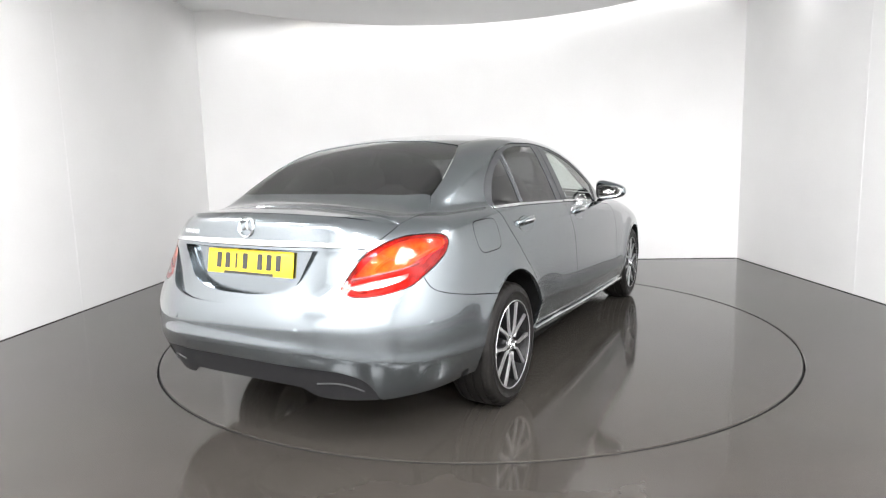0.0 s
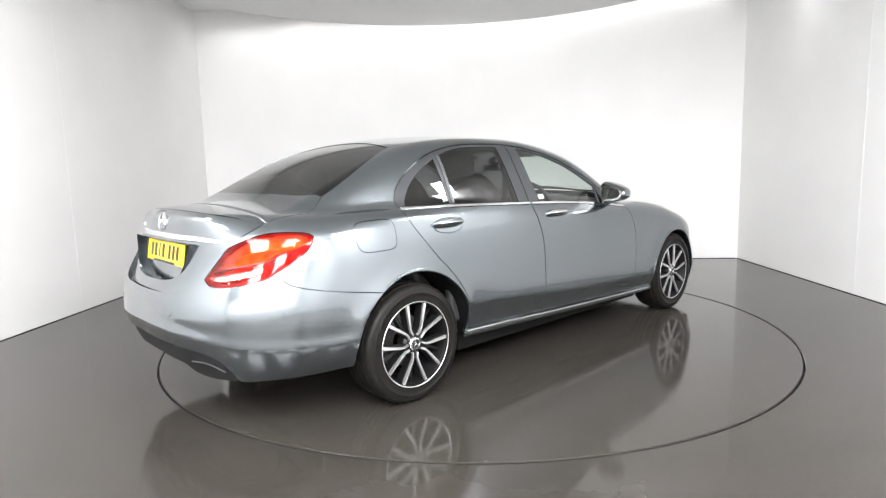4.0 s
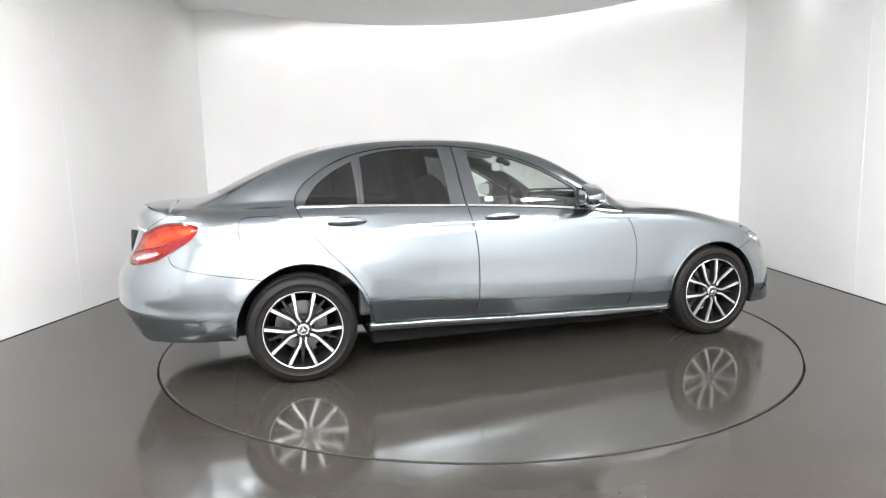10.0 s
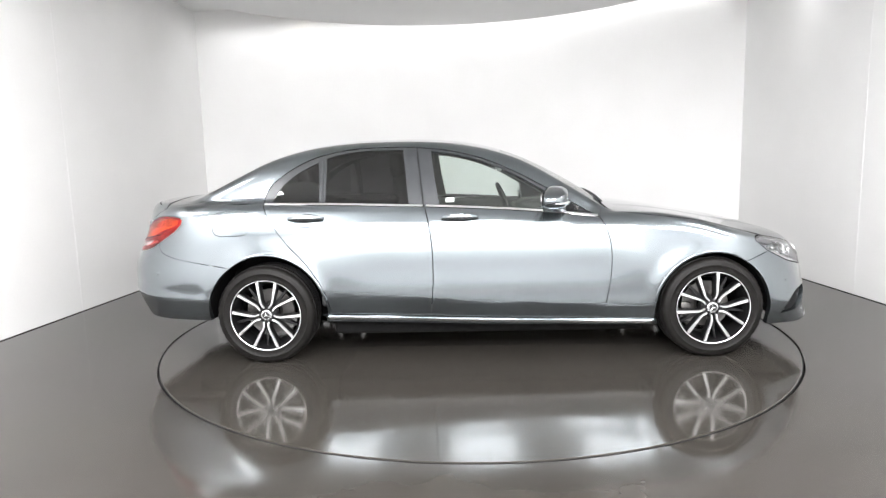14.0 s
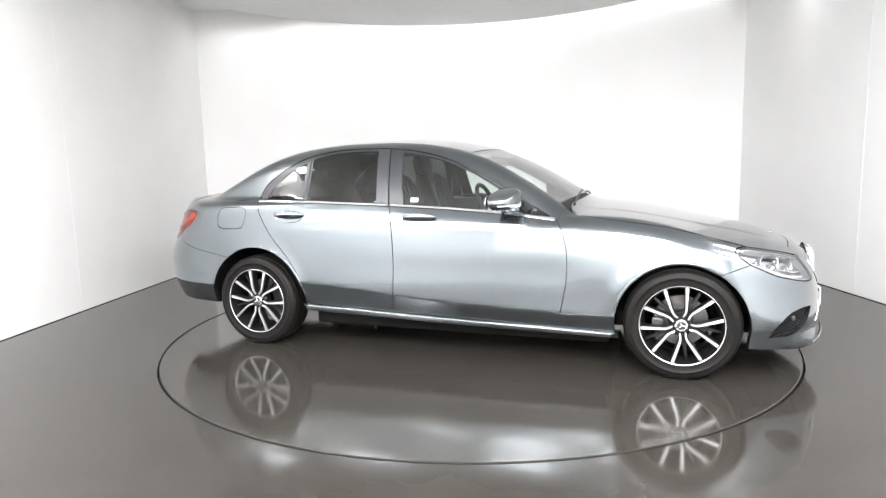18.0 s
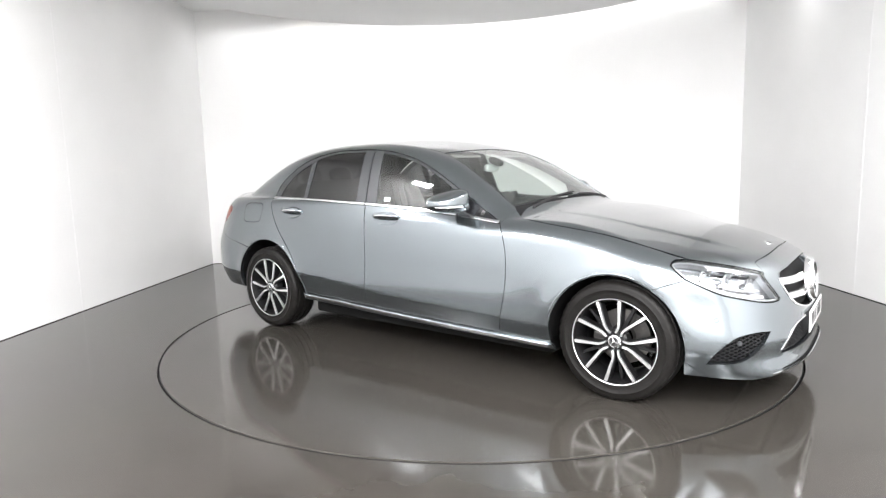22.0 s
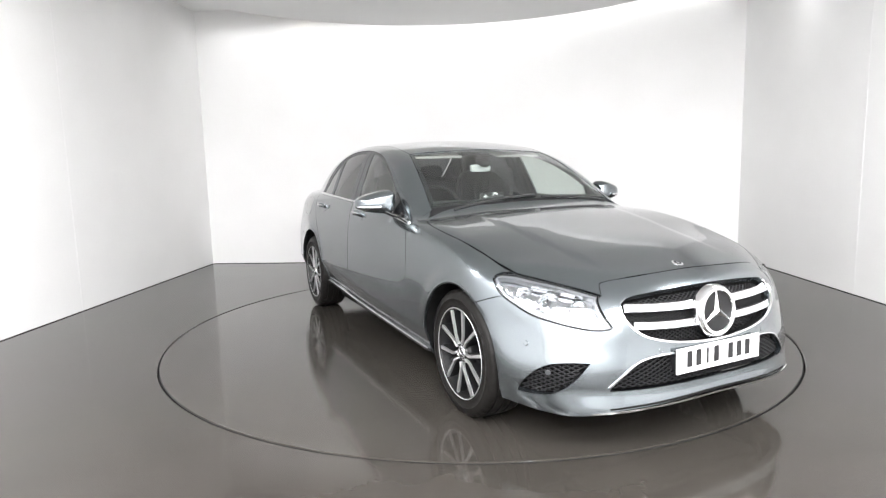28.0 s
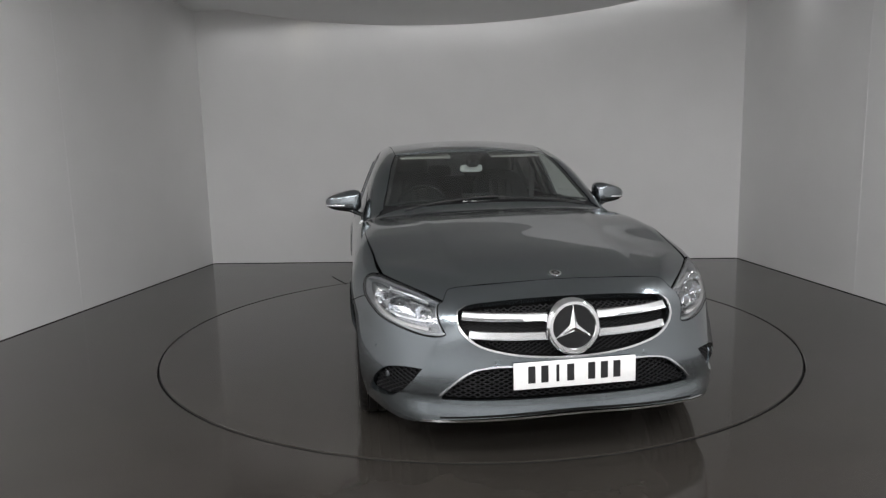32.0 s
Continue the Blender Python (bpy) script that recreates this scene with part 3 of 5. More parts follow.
def both(run):
    return [p * (1, -1, 1) for p in run][::-1]


def body_side(side):
    """The long side panel: pillars, roof rail and rear quarter, in one."""
    loop = outline(on_rail, glass_edge, roof_edge, rear_glass_edge, boot_side, lamp_out[::-1][0:], bumper_seam_rear,
                   arch(*REAR_ARCH, 126, -2, 13), pts("s", (0.40, 0.31), (0.425, 0.318)), door_tail[::-1], dlo_top,
                   [dlo_top[-1], place("t", 2.17, 0.695), glass_edge[0]], inset=SEAM / 2)
    flap = ring(on_rail, pts("s", (-0.325, 0.915), (-0.318, 0.962), (-0.29, 0.985), (-0.20, 0.99), (-0.11, 0.988), (-0.083, 0.965), (-0.08, 0.915), (-0.09, 0.862), (-0.12, 0.84), (-0.20, 0.836), (-0.28, 0.838), (-0.315, 0.862)), 0.01)
    ob = panel("body_side", [(on_rail, loop, [flap] if side < 0 else [])], PAINT, car, step=0.02, side=side)
    if side < 0:
        inner = ring(on_rail, pts("s", (-0.325, 0.915), (-0.318, 0.962), (-0.29, 0.985), (-0.20, 0.99), (-0.11, 0.988), (-0.083, 0.965), (-0.08, 0.915), (-0.09, 0.862), (-0.12, 0.84), (-0.20, 0.836), (-0.28, 0.838), (-0.315, 0.862)), 0.01, 0.0028)
        panel("fuel_flap", [(on_rail, inner, [])], PAINT, ob, side=side)


def pane(name, runs, mat, parent, side, off=-0.007, label=""):
    return panel(name, [(on_side, outline(on_side, *runs, gap=0.015), [])], mat, parent, label, step=0.04, off=off, deep=0.0, side=side)


def doors(side):
    rear = panel("rear_door", [(on_side, outline(on_side, belt_rear, door_mid, sill_rear[::-1], door_tail[::-1], inset=SEAM), [])], PAINT, car, step=0.015, side=side)
    front = panel("front_door", [(on_side, outline(on_side, belt_front, door_nose, sill_front[::-1], door_mid[::-1], inset=SEAM), [])], PAINT, car, step=0.015, side=side)
    # window frames: what lies between the door's outline and its glass
    q_glass = [pts("s", (0.052, 1.043), (0.075, 1.09), (0.13, 1.158), (0.22, 1.228), (0.345, 1.292)), pts("s", (0.345, 1.292), (0.357, 1.17), (0.362, 1.035)), pts("s", (0.362, 1.035), (0.052, 1.043))]
    r_glass = [pts("s", (0.398, 1.314), (0.50, 1.342), (0.66, 1.360), (0.90, 1.360)), pts("s", (0.90, 1.360), (0.918, 1.20), (0.938, 1.012)), pts("s", (0.938, 1.012), (0.40, 1.033)), pts("s", (0.40, 1.033), (0.402, 1.2), (0.398, 1.314))]
    f_glass = [pts("s", (1.082, 1.347), (1.20, 1.332), (1.40, 1.280), (1.60, 1.195), (1.80, 1.080)), pts("s", (1.80, 1.080), (1.802, 0.955)), pts("s", (1.802, 0.955), (1.45, 0.982), (1.135, 1.003)), pts("s", (1.135, 1.003), (1.105, 1.17), (1.082, 1.347))]
    split = int(np.argmin([abs(p[0] - 0.988) for p in dlo_top]))
    rear_frame = outline(on_side, dlo_top[:split + 1], [dlo_top[split], place("s", 1.008, 1.19), place("s", 1.033, 0.994)], belt_rear[::-1], inset=SEAM)
    front_frame = outline(on_side, [place("s", 1.036, 0.994), place("s", 1.011, 1.19), dlo_top[split] + np.array((0.003, 0, 0))], dlo_top[split + 1:], belt_front[::-1], inset=SEAM)
    panel("window_frame", [(on_side, rear_frame, [outline(on_side, *q_glass, gap=0.015), outline(on_side, *r_glass, gap=0.015)])], FRAME, rear, "dark grey window frame", step=0.03, off=-0.003, side=side)
    panel("window_frame", [(on_side, front_frame, [outline(on_side, *f_glass, gap=0.015)])], FRAME, front, "dark grey window frame", step=0.03, off=-0.003, side=side)
    pane("quarter_light", q_glass, TINTED, rear, side, label="dark privacy glass")
    pane("window_pane", r_glass, TINTED, rear, side, label="dark privacy glass")
    pane("window_pane", f_glass, CLEAR, front, side, label="clear greenish glass")
    # bright divider of the quarter light, belt mouldings
    band("divider", on_side, pts("s", (0.378, 1.302), (0.379, 1.17), (0.381, 1.035)), 0.012, FRAME, rear, side=side)
    band("belt_moulding", on_side, pts("s", (0.006, 1.034), (0.5, 1.020), (1.028, 1.001)), 0.016, CHROME, rear, "bright chrome belt moulding", side=side, lift=0.005)
    band("belt_moulding", on_side, pts("s", (1.046, 1.001), (1.45, 0.979), (1.81, 0.951), (2.125, 0.915)), 0.016, CHROME, front, "bright chrome belt moulding", side=side, lift=0.005)
    for ob, x, z in ((rear, 0.285, 0.928), (front, 1.26, 0.914)):
        handle(ob, x, z, side)


def handle(door, x, z, side):
    """A pull handle over a dished pocket."""
    c = place("s", x, z)
    n = normals(np.array([c]))[0]
    pocket = ring(on_side, pts("s", *[(x + 0.112 * math.cos(a), z - 0.004 + 0.042 * math.sin(a)) for a in np.linspace(0, 2 * math.pi, 14, endpoint=False)]), 0.012)
    panel("handle_pocket", [(on_side, pocket, [])], PAINT, door, "dished pocket behind the handle", step=0.012, deep=0.004, side=side,
          off=lambda p: 0.0015 - 0.012 * np.clip(1 - ((p[:, 0] - x) / 0.11) ** 2 - ((p[:, 2] - z + 0.004) / 0.04) ** 2, 0, 1))
    bm = bmesh.new()
    rows = []
    for t in np.linspace(-1, 1, 21):
        px = x + 0.115 * t
        base = place("s", px, z + 0.006)
        lift = 0.004 + 0.032 * (1 - abs(t) ** 2.6)
        h = 0.021 * (1 - 0.55 * abs(t) ** 3)
        mid = base + n * lift
        th = 0.009
        rows.append([bm.verts.new(mid + n * (th * math.sin(a)) + np.array((0, 0, 1)) * (h * math.cos(a))) for a in np.linspace(0, 2 * math.pi, 14, endpoint=False)])
    for p, q in zip(rows, rows[1:]):
        for k in range(14):
            bm.faces.new((p[k], p[(k + 1) % 14], q[(k + 1) % 14], q[k]))
    bm.faces.new(rows[0]), bm.faces.new(rows[-1])
    ob = part("door_handle", bm if side > 0 else mirrored(bm), PAINT, door, "body-coloured pull handle with a chrome strip", smooth=60)
    line = [place("s", x + 0.1 * t, z + 0.004) + n * (0.013 + 0.031 * (1 - abs(t) ** 2.6)) for t in np.linspace(-1, 1, 15)]
    b2 = tube(line, [0.0062 * (1 - 0.7 * abs(t) ** 3) for t in np.linspace(-1, 1, 15)], 8)
    part("strip", b2 if side > 0 else mirrored(b2), CHROME, door, "chrome handle strip", smooth=60)


def wings_and_sills(side):
    loop = outline(on_rail, door_nose, pts("s", (2.145, 0.268), (2.47, 0.255)), arch(*FRONT_ARCH, 188, 58, 12), wing_seam_front[::-1],
                   lamp_back, lamp_top[:4] + [bonnet_side[0]], bonnet_side, [bonnet_side[-1], place("t", 2.17, 0.695)], [place("t", 2.17, 0.695), door_nose[0]], inset=SEAM / 2)
    panel("front_wing", [(on_rail, loop, [])], PAINT, car, step=0.015, side=side)
    top = pts("s", (0.385, 0.312), (0.425, 0.3145), (1.062, 0.2945), (2.145, 0.2645), (2.49, 0.2545))
    low = pts("s", (2.50, 0.220), (2.0, 0.229), (1.2, 0.251), (0.39, 0.271))
    sill = panel("sill", [(on_side, outline(on_side, top, [top[-1], low[0]], low, [low[-1], top[0]]), [])], PAINT, car, step=0.03, side=side, off=lambda p: 0.012 - 0.4 * np.clip(0.245 - p[:, 2], 0, 1))
    band("sill_strip", on_side, pts("s", (0.40, 0.301), (0.75, 0.294), (1.062, 0.283), (1.6, 0.268), (2.145, 0.253), (2.46, 0.245)), lambda t: 0.021 + 0 * t, SILVER, sill, "bright chrome sill strip", lift=0.020, deep=0.006, side=side)
    band("arch_lip", on_side, arch(REAR_ARCH[0], REAR_ARCH[1], REAR_ARCH[2] + 0.010, 122, 2, 25), lambda t: 0.016 * np.clip(np.minimum(t, 1 - t) * 7, 0.05, 1), PAINT, car, "rolled edge of the wheel arch", lift=0.0022, deep=0.008, side=side)
    band("arch_lip", on_side, arch(FRONT_ARCH[0], FRONT_ARCH[1], FRONT_ARCH[2] + 0.010, 174, 62, 21), lambda t: 0.016 * np.clip(np.minimum(t, 1 - t) * 7, 0.05, 1), PAINT, car, "rolled edge of the wheel arch", lift=0.0022, deep=0.008, side=side)
    return sill


for s in (1, -1):
    body_side(s)
    doors(s)
    wings_and_sills(s)

# bonnet, roof, screens, boot
bonnet = panel("bonnet", [(on_top, outline(on_top, across(bonnet_front), lamp_top[::-1][:3] + [bonnet_side[0]], bonnet_side, across(pts("t", (2.232, 0.0), (2.22, 0.3), (2.19, 0.57), (2.215, 0.725)))[::-1],
                                           both(bonnet_side), both(lamp_top[::-1][:3] + [bonnet_side[0]]), inset=0.0012), [])], PAINT, car, "long creased bonnet with a small round badge", step=0.03)
panel("cowl", [(on_top, outline(on_top, across(pts("t", (2.232, 0.0), (2.22, 0.3), (2.19, 0.57), (2.215, 0.725))), [place("t", 2.215, 0.725), place("t", 2.17, 0.695), glass_edge[0]],
                                across(pts("t", (2.205, 0.0), (2.19, 0.3), (2.15, 0.58), (2.13, 0.672)))[::-1], both([place("t", 2.215, 0.725), place("t", 2.17, 0.695), glass_edge[0]])), [])], BLACK, car, "black plastic cowl below the windscreen", off=-0.012, deep=0.03)
panel("windscreen", [(on_top, outline(on_top, across(pts("t", (2.205, 0.0), (2.19, 0.3), (2.15, 0.58), (2.13, 0.672))), glass_edge, across(pts("t", (1.565, 0.0), (1.56, 0.25), (1.535, 0.545)))[::-1], both(glass_edge), inset=0.003), [])],
      CLEAR, car, "clear windscreen glass", step=0.05, off=-0.003, deep=0.0)
panel("roof", [(on_top, outline(on_top, across(pts("t", (1.565, 0.0), (1.56, 0.25), (1.535, 0.545))), roof_edge, across(pts("t", (0.205, 0.0), (0.195, 0.25), (0.15, 0.49)))[::-1], both(roof_edge), inset=0.0012), [])], PAINT, car, "smooth grey roof panel", step=0.035)
panel("rear_window", [(on_top, outline(on_top, across(pts("t", (0.205, 0.0), (0.195, 0.25), (0.15, 0.49))), rear_glass_edge, across(pts("t", (-0.475, 0.0), (-0.46, 0.25), (-0.425, 0.5), (-0.375, 0.615)))[::-1], both(rear_glass_edge), inset=0.003), [])],
      TINTED, car, "dark privacy glass", step=0.05, off=-0.003, deep=0.0)
lip = pts("t", (-0.878, 0.0), (-0.871, 0.2), (-0.842, 0.4), (-0.775, 0.545), (-0.70, 0.645))
recess_run = pts("r", (30.0, 0.912), (27.0, 0.85), (23.3, 0.79), (17.5, 0.752), (8.0, 0.736), (0.0, 0.734))
recess = outline(on_rear, across(recess_run[::-1]), [recess_run[0], recess_run[0] * (1, -1, 1)])
boot = panel("boot_lid", [
    (on_top, outline(on_top, across(lip)[::-1], boot_side[:6][::-1], across(pts("t", (-0.475, 0.0), (-0.46, 0.25), (-0.425, 0.5), (-0.375, 0.615)))[::-1], both(boot_side[:6][::-1]), inset=0.0), []),
    (on_rear, outline(on_rear, across(lip[::1]), boot_side[5:], boot_low, both(boot_low), both(boot_side[5:]), inset=SEAM / 2), [recess])], PAINT, car, "rounded boot lid with a lip and a plate recess", step=0.02,
             off=lambda p: -0.024 * ramp(-p[:, 2], -0.915, -0.72))
panel("plate_recess", [(on_rear, recess, [])], PAINT, boot, "recess behind the number plate", step=0.03, off=lambda p: p[:, 0] + 0.914 + 0.16 * (0.912 - p[:, 2]), deep=-0.038)
band("boot_strip", on_rear, across(pts("r", (0.0, 0.938), (15.0, 0.938), (30.0, 0.937), (40.0, 0.930), (44.6, 0.922))), lambda t: 0.030 - 0.014 * (np.abs(2 * t - 1) ** 3), CHROME, boot, "bright chrome strip above the number plate", lift=0.008)


# bumpers
grille_half = pts("f", (0.0, 0.700), (14.0, 0.697), (25.0, 0.686), (29.0, 0.675), (30.8, 0.655), (30.6, 0.625), (28.8, 0.575), (24.5, 0.522), (17.0, 0.488), (8.0, 0.470), (0.0, 0.464))
grille_hole = outline(on_front, across(grille_half[:4]), grille_half[3:], both(grille_half[3:]), gap=0.015)
low_half = pts("f", (0.0, 0.432), (16.0, 0.434), (22.0, 0.430), (26.0, 0.415), (29.5, 0.375), (33.5, 0.315), (33.8, 0.299))
low_hole = outline(on_front, across(low_half), [low_half[-1]] + pts("f", (15.0, 0.300), (-15.0, 0.300)) + [low_half[-1] * (1, -1, 1)], gap=0.015)
vent = pts("f", (57.0, 0.268), (55.6, 0.31), (53.0, 0.36), (49.0, 0.405), (43.5, 0.422), (38.4, 0.421)), pts("f", (38.4, 0.421), (41.8, 0.352), (45.0, 0.305), (49.0, 0.276), (57.0, 0.268))


def swap(runs):
    return [[p * (1, -1, 1) for p in r] for r in runs]


vents = [outline(on_front, *vent, gap=0.015), outline(on_front, *swap(vent), gap=0.015)]
front_edge = [wing_seam_front[-1]] + arch(*FRONT_ARCH, 58, 2, 7)[1:] + pts("s", (3.188, 0.255), (3.185, 0.205))
front_low = pts("f", (62.5, 0.205), (55.0, 0.200), (45.0, 0.197), (36.0, 0.212), (20.0, 0.228), (0.0, 0.237))
front_bumper = panel("front_bumper", [(on_front, outline(on_front, across(bonnet_front), lamp_nose, lamp_under, wing_seam_front, front_edge, front_low, both(front_low), both(front_edge), both(wing_seam_front), both(lamp_under), both(lamp_nose), inset=SEAM / 2),
                                       [grille_hole, low_hole, *vents])], PAINT, car, "front bumper and grille surround", step=0.018, deep=0.03,
                     off=lambda p: 0.025 * np.clip((0.294 - p[:, 2]) / 0.065, 0, 1.2) * ramp(-np.abs(p[:, 1]), -0.87, -0.58))
for hole, nm, lab in ((low_hole, "lower_grille", "black mesh lower intake"), (vents[0], "side_vent", "black mesh side intake"), (vents[1], "side_vent", "black mesh side intake")):
    g = panel(nm, [(on_front, hole, [])], VOID, car, lab, step=0.05, off=-0.075, deep=-0.05)
    part("mesh", lattice(on_front, hole, 0.017, 0.004, -0.022), BLACK, g, "black honeycomb mesh", smooth=0)
band("lip_strip", on_front, across(pts("f", (0.0, 0.239), (20.0, 0.231), (36.0, 0.217), (38.5, 0.215))), 0.011, CHROME, front_bumper, "bright chrome lip strip", lift=0.031)
band("lip_gap", on_front, across(pts("f", (0.0, 0.251), (20.0, 0.243), (34.0, 0.231))), 0.007, VOID, front_bumper, "dark gap above the lip strip", lift=0.026)
band("intake_trim", on_front, across(pts("f", (0.0, 0.437), (16.0, 0.439), (22.5, 0.434), (26.6, 0.417), (30.0, 0.377), (34.0, 0.317))), 0.008, SILVER, front_bumper, "thin bright intake trim", lift=0.004)

rear_edge = [bumper_seam_rear[-1]] + arch(*REAR_ARCH, 126, 184, 8)[1:]
rear_low = pts("s", (-0.372, 0.285)) + pts("r", (77.0, 0.283), (65.0, 0.286), (54.0, 0.286), (46.3, 0.287), (44.6, 0.325), (41.7, 0.380), (38.0, 0.412), (32.4, 0.433), (22.0, 0.444), (10.0, 0.450), (0.0, 0.452))
rear_bumper = panel("rear_bumper", [(on_rear, outline(on_rear, across(boot_low[::-1]), lamp_inner, lamp_low, bumper_seam_rear, rear_edge, rear_low, both(rear_low), both(rear_edge), both(bumper_seam_rear), both(lamp_low), both(lamp_inner), inset=SEAM / 2), [])],
                    PAINT, car, "rear bumper with a lower ledge", step=0.016, deep=0.03)
valance_top = rear_low[4:]
valance_low = pts("r", (46.0, 0.284), (38.0, 0.282), (33.5, 0.284), (28.0, 0.296), (25.0, 0.318), (22.5, 0.336), (12.0, 0.342), (0.0, 0.345))
panel("rear_valance", [(on_rear, outline(on_rear, across(valance_top[::-1]), [valance_top[0], valance_low[0]], valance_low, both(valance_low)), [])], BLACK, rear_bumper, "matt black lower valance", off=-0.007, deep=0.05)
for s in (1, -1):
    band("exhaust_trim", on_rear, pts("r", (41.5, 0.332), (37.5, 0.359), (33.5, 0.370), (28.5, 0.364)), 0.004, TRIM, rear_bumper, "moulded edge of the false tailpipe", lift=-0.004, side=s)


# ---- wheels ----
def in_turn(pts_flat, h0, h1, bevel=0.0):
    """An upright prism over a flat outline, its top edge softened."""
    bm = bmesh.new()
    lo = [bm.verts.new((x, y, h0)) for x, y in pts_flat]
    hi = [bm.verts.new((x, y, h1)) for x, y in pts_flat]
    n = len(lo)
    for i in range(n):
        bm.faces.new((lo[i], lo[(i + 1) % n], hi[(i + 1) % n], hi[i]))
    top = bm.faces.new(hi)
    bm.faces.new(lo[::-1])
    if bevel:
        bmesh.ops.bevel(bm, geom=list(top.edges), offset=bevel, segments=2, affect="EDGES", profile=0.5)
    return bm


REACH = spline((0.044, 0.056, 0.070, 0.09, 0.12, 0.17, 0.228), (0.009, 0.0225, 0.0320, 0.0392, 0.0450, 0.0537, 0.0637))


def spoke_shape(sign, r0, r1, w_in, w_out, n=16, straight=False):
    """A curved tapering spoke in the wheel's plane, beside the x axis."""
    left, right = [], []
    for i in range(n + 1):
        t = i / n
        u = r0 + (r1 - r0) * t
        c = 0.0 if straight else sign * float(REACH(u))
        d = Vector((1.0, 0.0 if straight else sign * float(REACH(u + 0.002) - REACH(u - 0.002)) / 0.004)).normalized()
        w = (w_in + (w_out - w_in) * t) / 2
        left.append((u - w * d.y, c + w * d.x))
        right.append((u + w * d.y, c - w * d.x))
    return left + right[::-1]


def star(radius, h0, h1, thick=0.16):
    """A plain three-armed sign."""
    flat = []
    for k in range(3):
        a = math.pi / 2 + k * 2 * math.pi / 3
        for r, d in ((radius * thick, -math.pi / 3), (radius, 0)):
            flat.append((r * math.cos(a + d), r * math.sin(a + d)))
    bm = bmesh.new()
    lo = [bm.verts.new((x, y, h0)) for x, y in flat]
    tip = bm.verts.new((0, 0, h1))
    for i in range(6):
        bm.faces.new((lo[i], lo[(i + 1) % 6], tip))
    bm.faces.new(lo[::-1])
    return bm


def tyre_mesh():
    """Side walls with ribs, rounded shoulders, four grooves and cross cuts in the tread."""
    half = [(0.217, -0.098), (0.223, -0.106), (0.235, -0.109), (0.240, -0.1105), (0.245, -0.1095), (0.270, -0.1135), (0.2715, -0.1148), (0.2745, -0.1148), (0.276, -0.1135), (0.290, -0.112), (0.302, -0.107),
            (0.3125, -0.098), (0.3185, -0.086), (0.3195, -0.078), (0.3125, -0.076), (0.3125, -0.067), (0.3205, -0.065), (0.3220, -0.030), (0.3145, -0.028), (0.3145, -0.019), (0.3222, -0.017)]
    prof = half + [(r, -h) for r, h in half[::-1]]
    n = 120
    bm = bmesh.new()
    rings = []
    for r, h in prof:
        rings.append([bm.verts.new((r * math.cos(2 * math.pi * i / n), r * math.sin(2 * math.pi * i / n), h)) for i in range(n)])
    for j, (p, q) in enumerate(zip(rings, rings[1:])):
        for i in range(n):
            bm.faces.new((p[i], p[(i + 1) % n], q[(i + 1) % n], q[i]))
    # shoulder blocks: every third column sinks a little
    for j, (r, h) in enumerate(prof):
        if 0.074 < abs(h) < 0.10 and r > 0.31:
            for i in range(0, n, 3):
                v = rings[j][i]
                v.co.xy *= (r - 0.0045) / r
    return bm


def build_wheel():
    """A ten-spoke alloy wheel in five pairs; its axis is z, its face towards +z."""
    w = new("wheel")
    part("tyre", tyre_mesh(), RUBBER, w, "black tyre with a ribbed side wall", smooth=35)
    rim = part("rim", lathe([(0.236, 0.105), (0.238, 0.1115), (0.2345, 0.1135), (0.2295, 0.111), (0.2265, 0.100), (0.218, 0.060), (0.205, 0.02), (0.200, -0.08), (0.228, -0.10), (0.236, -0.105), (0.225, -0.11), (0.196, -0.085), (0.19, 0.02)], 96), POCKET, w, "satin black rim well")
    part("rim_lip", lathe([(0.2365, 0.1085), (0.2375, 0.1125), (0.2355, 0.1142), (0.2318, 0.1125), (0.2310, 0.108)], 96), ALLOY, w, "machined bright rim edge")
    for k in range(5):
        base = pose(0, 0, 0, 0, 0, 90 + 72 * k)
        for sign in (1, -1):
            flat = spoke_shape(sign, 0.048, 0.2295, 0.0095, 0.0185)
            part("spoke", in_turn(flat, 0.086, 0.1045, 0.0022), ALLOY, w, at=base, smooth=40)
            part("spoke_flank", in_turn(spoke_shape(sign, 0.05, 0.219, 0.018, 0.029), 0.045, 0.0935, 0.003), POCKET, w, at=base, smooth=40)
        part("inner_spoke", in_turn(spoke_shape(1, 0.05, 0.218, 0.026, 0.012, straight=True), 0.03, 0.066, 0.004), POCKET, w, at=pose(0, 0, 0, 0, 0, 90 + 36 + 72 * k), smooth=40)
        part("bolt", lathe([(0, 0.081), (0.007, 0.081), (0.0085, 0.079), (0.0085, 0.05)], 6), IRON, w, at=pose(0.056 * math.cos(radians(126 + 72 * k)), 0.056 * math.sin(radians(126 + 72 * k)), 0), smooth=0)
    part("hub", lathe([(0, 0.088), (0.052, 0.088), (0.066, 0.074), (0.07, 0.03)], 40), POCKET, w)
    cap = part("centre_cap", lathe([(0, 0.103), (0.022, 0.103), (0.0335, 0.1005), (0.037, 0.096), (0.037, 0.08)], 40), SILVER, w, "silver centre cap with a plain sign")
    part("cap_field", lathe([(0, 0.1045), (0.0235, 0.1043), (0.025, 0.102)], 32), INK, w)
    part("cap_sign", star(0.0255, 0.1046, 0.1075, 0.2), CHROME, w, at=pose(0, 0, 0, 0, 0, 13), smooth=0)
    part("cap_ring", lathe([(0.0235, 0.104), (0.0245, 0.1065), (0.027, 0.1065), (0.028, 0.102)], 36), CHROME, w)
    for ob in w.children:
        if not ob.name.startswith("tyre"):
            ob.matrix_basis = Matrix.Diagonal((0.968, 0.968, 1.0, 1.0)) @ ob.matrix_basis
    return w


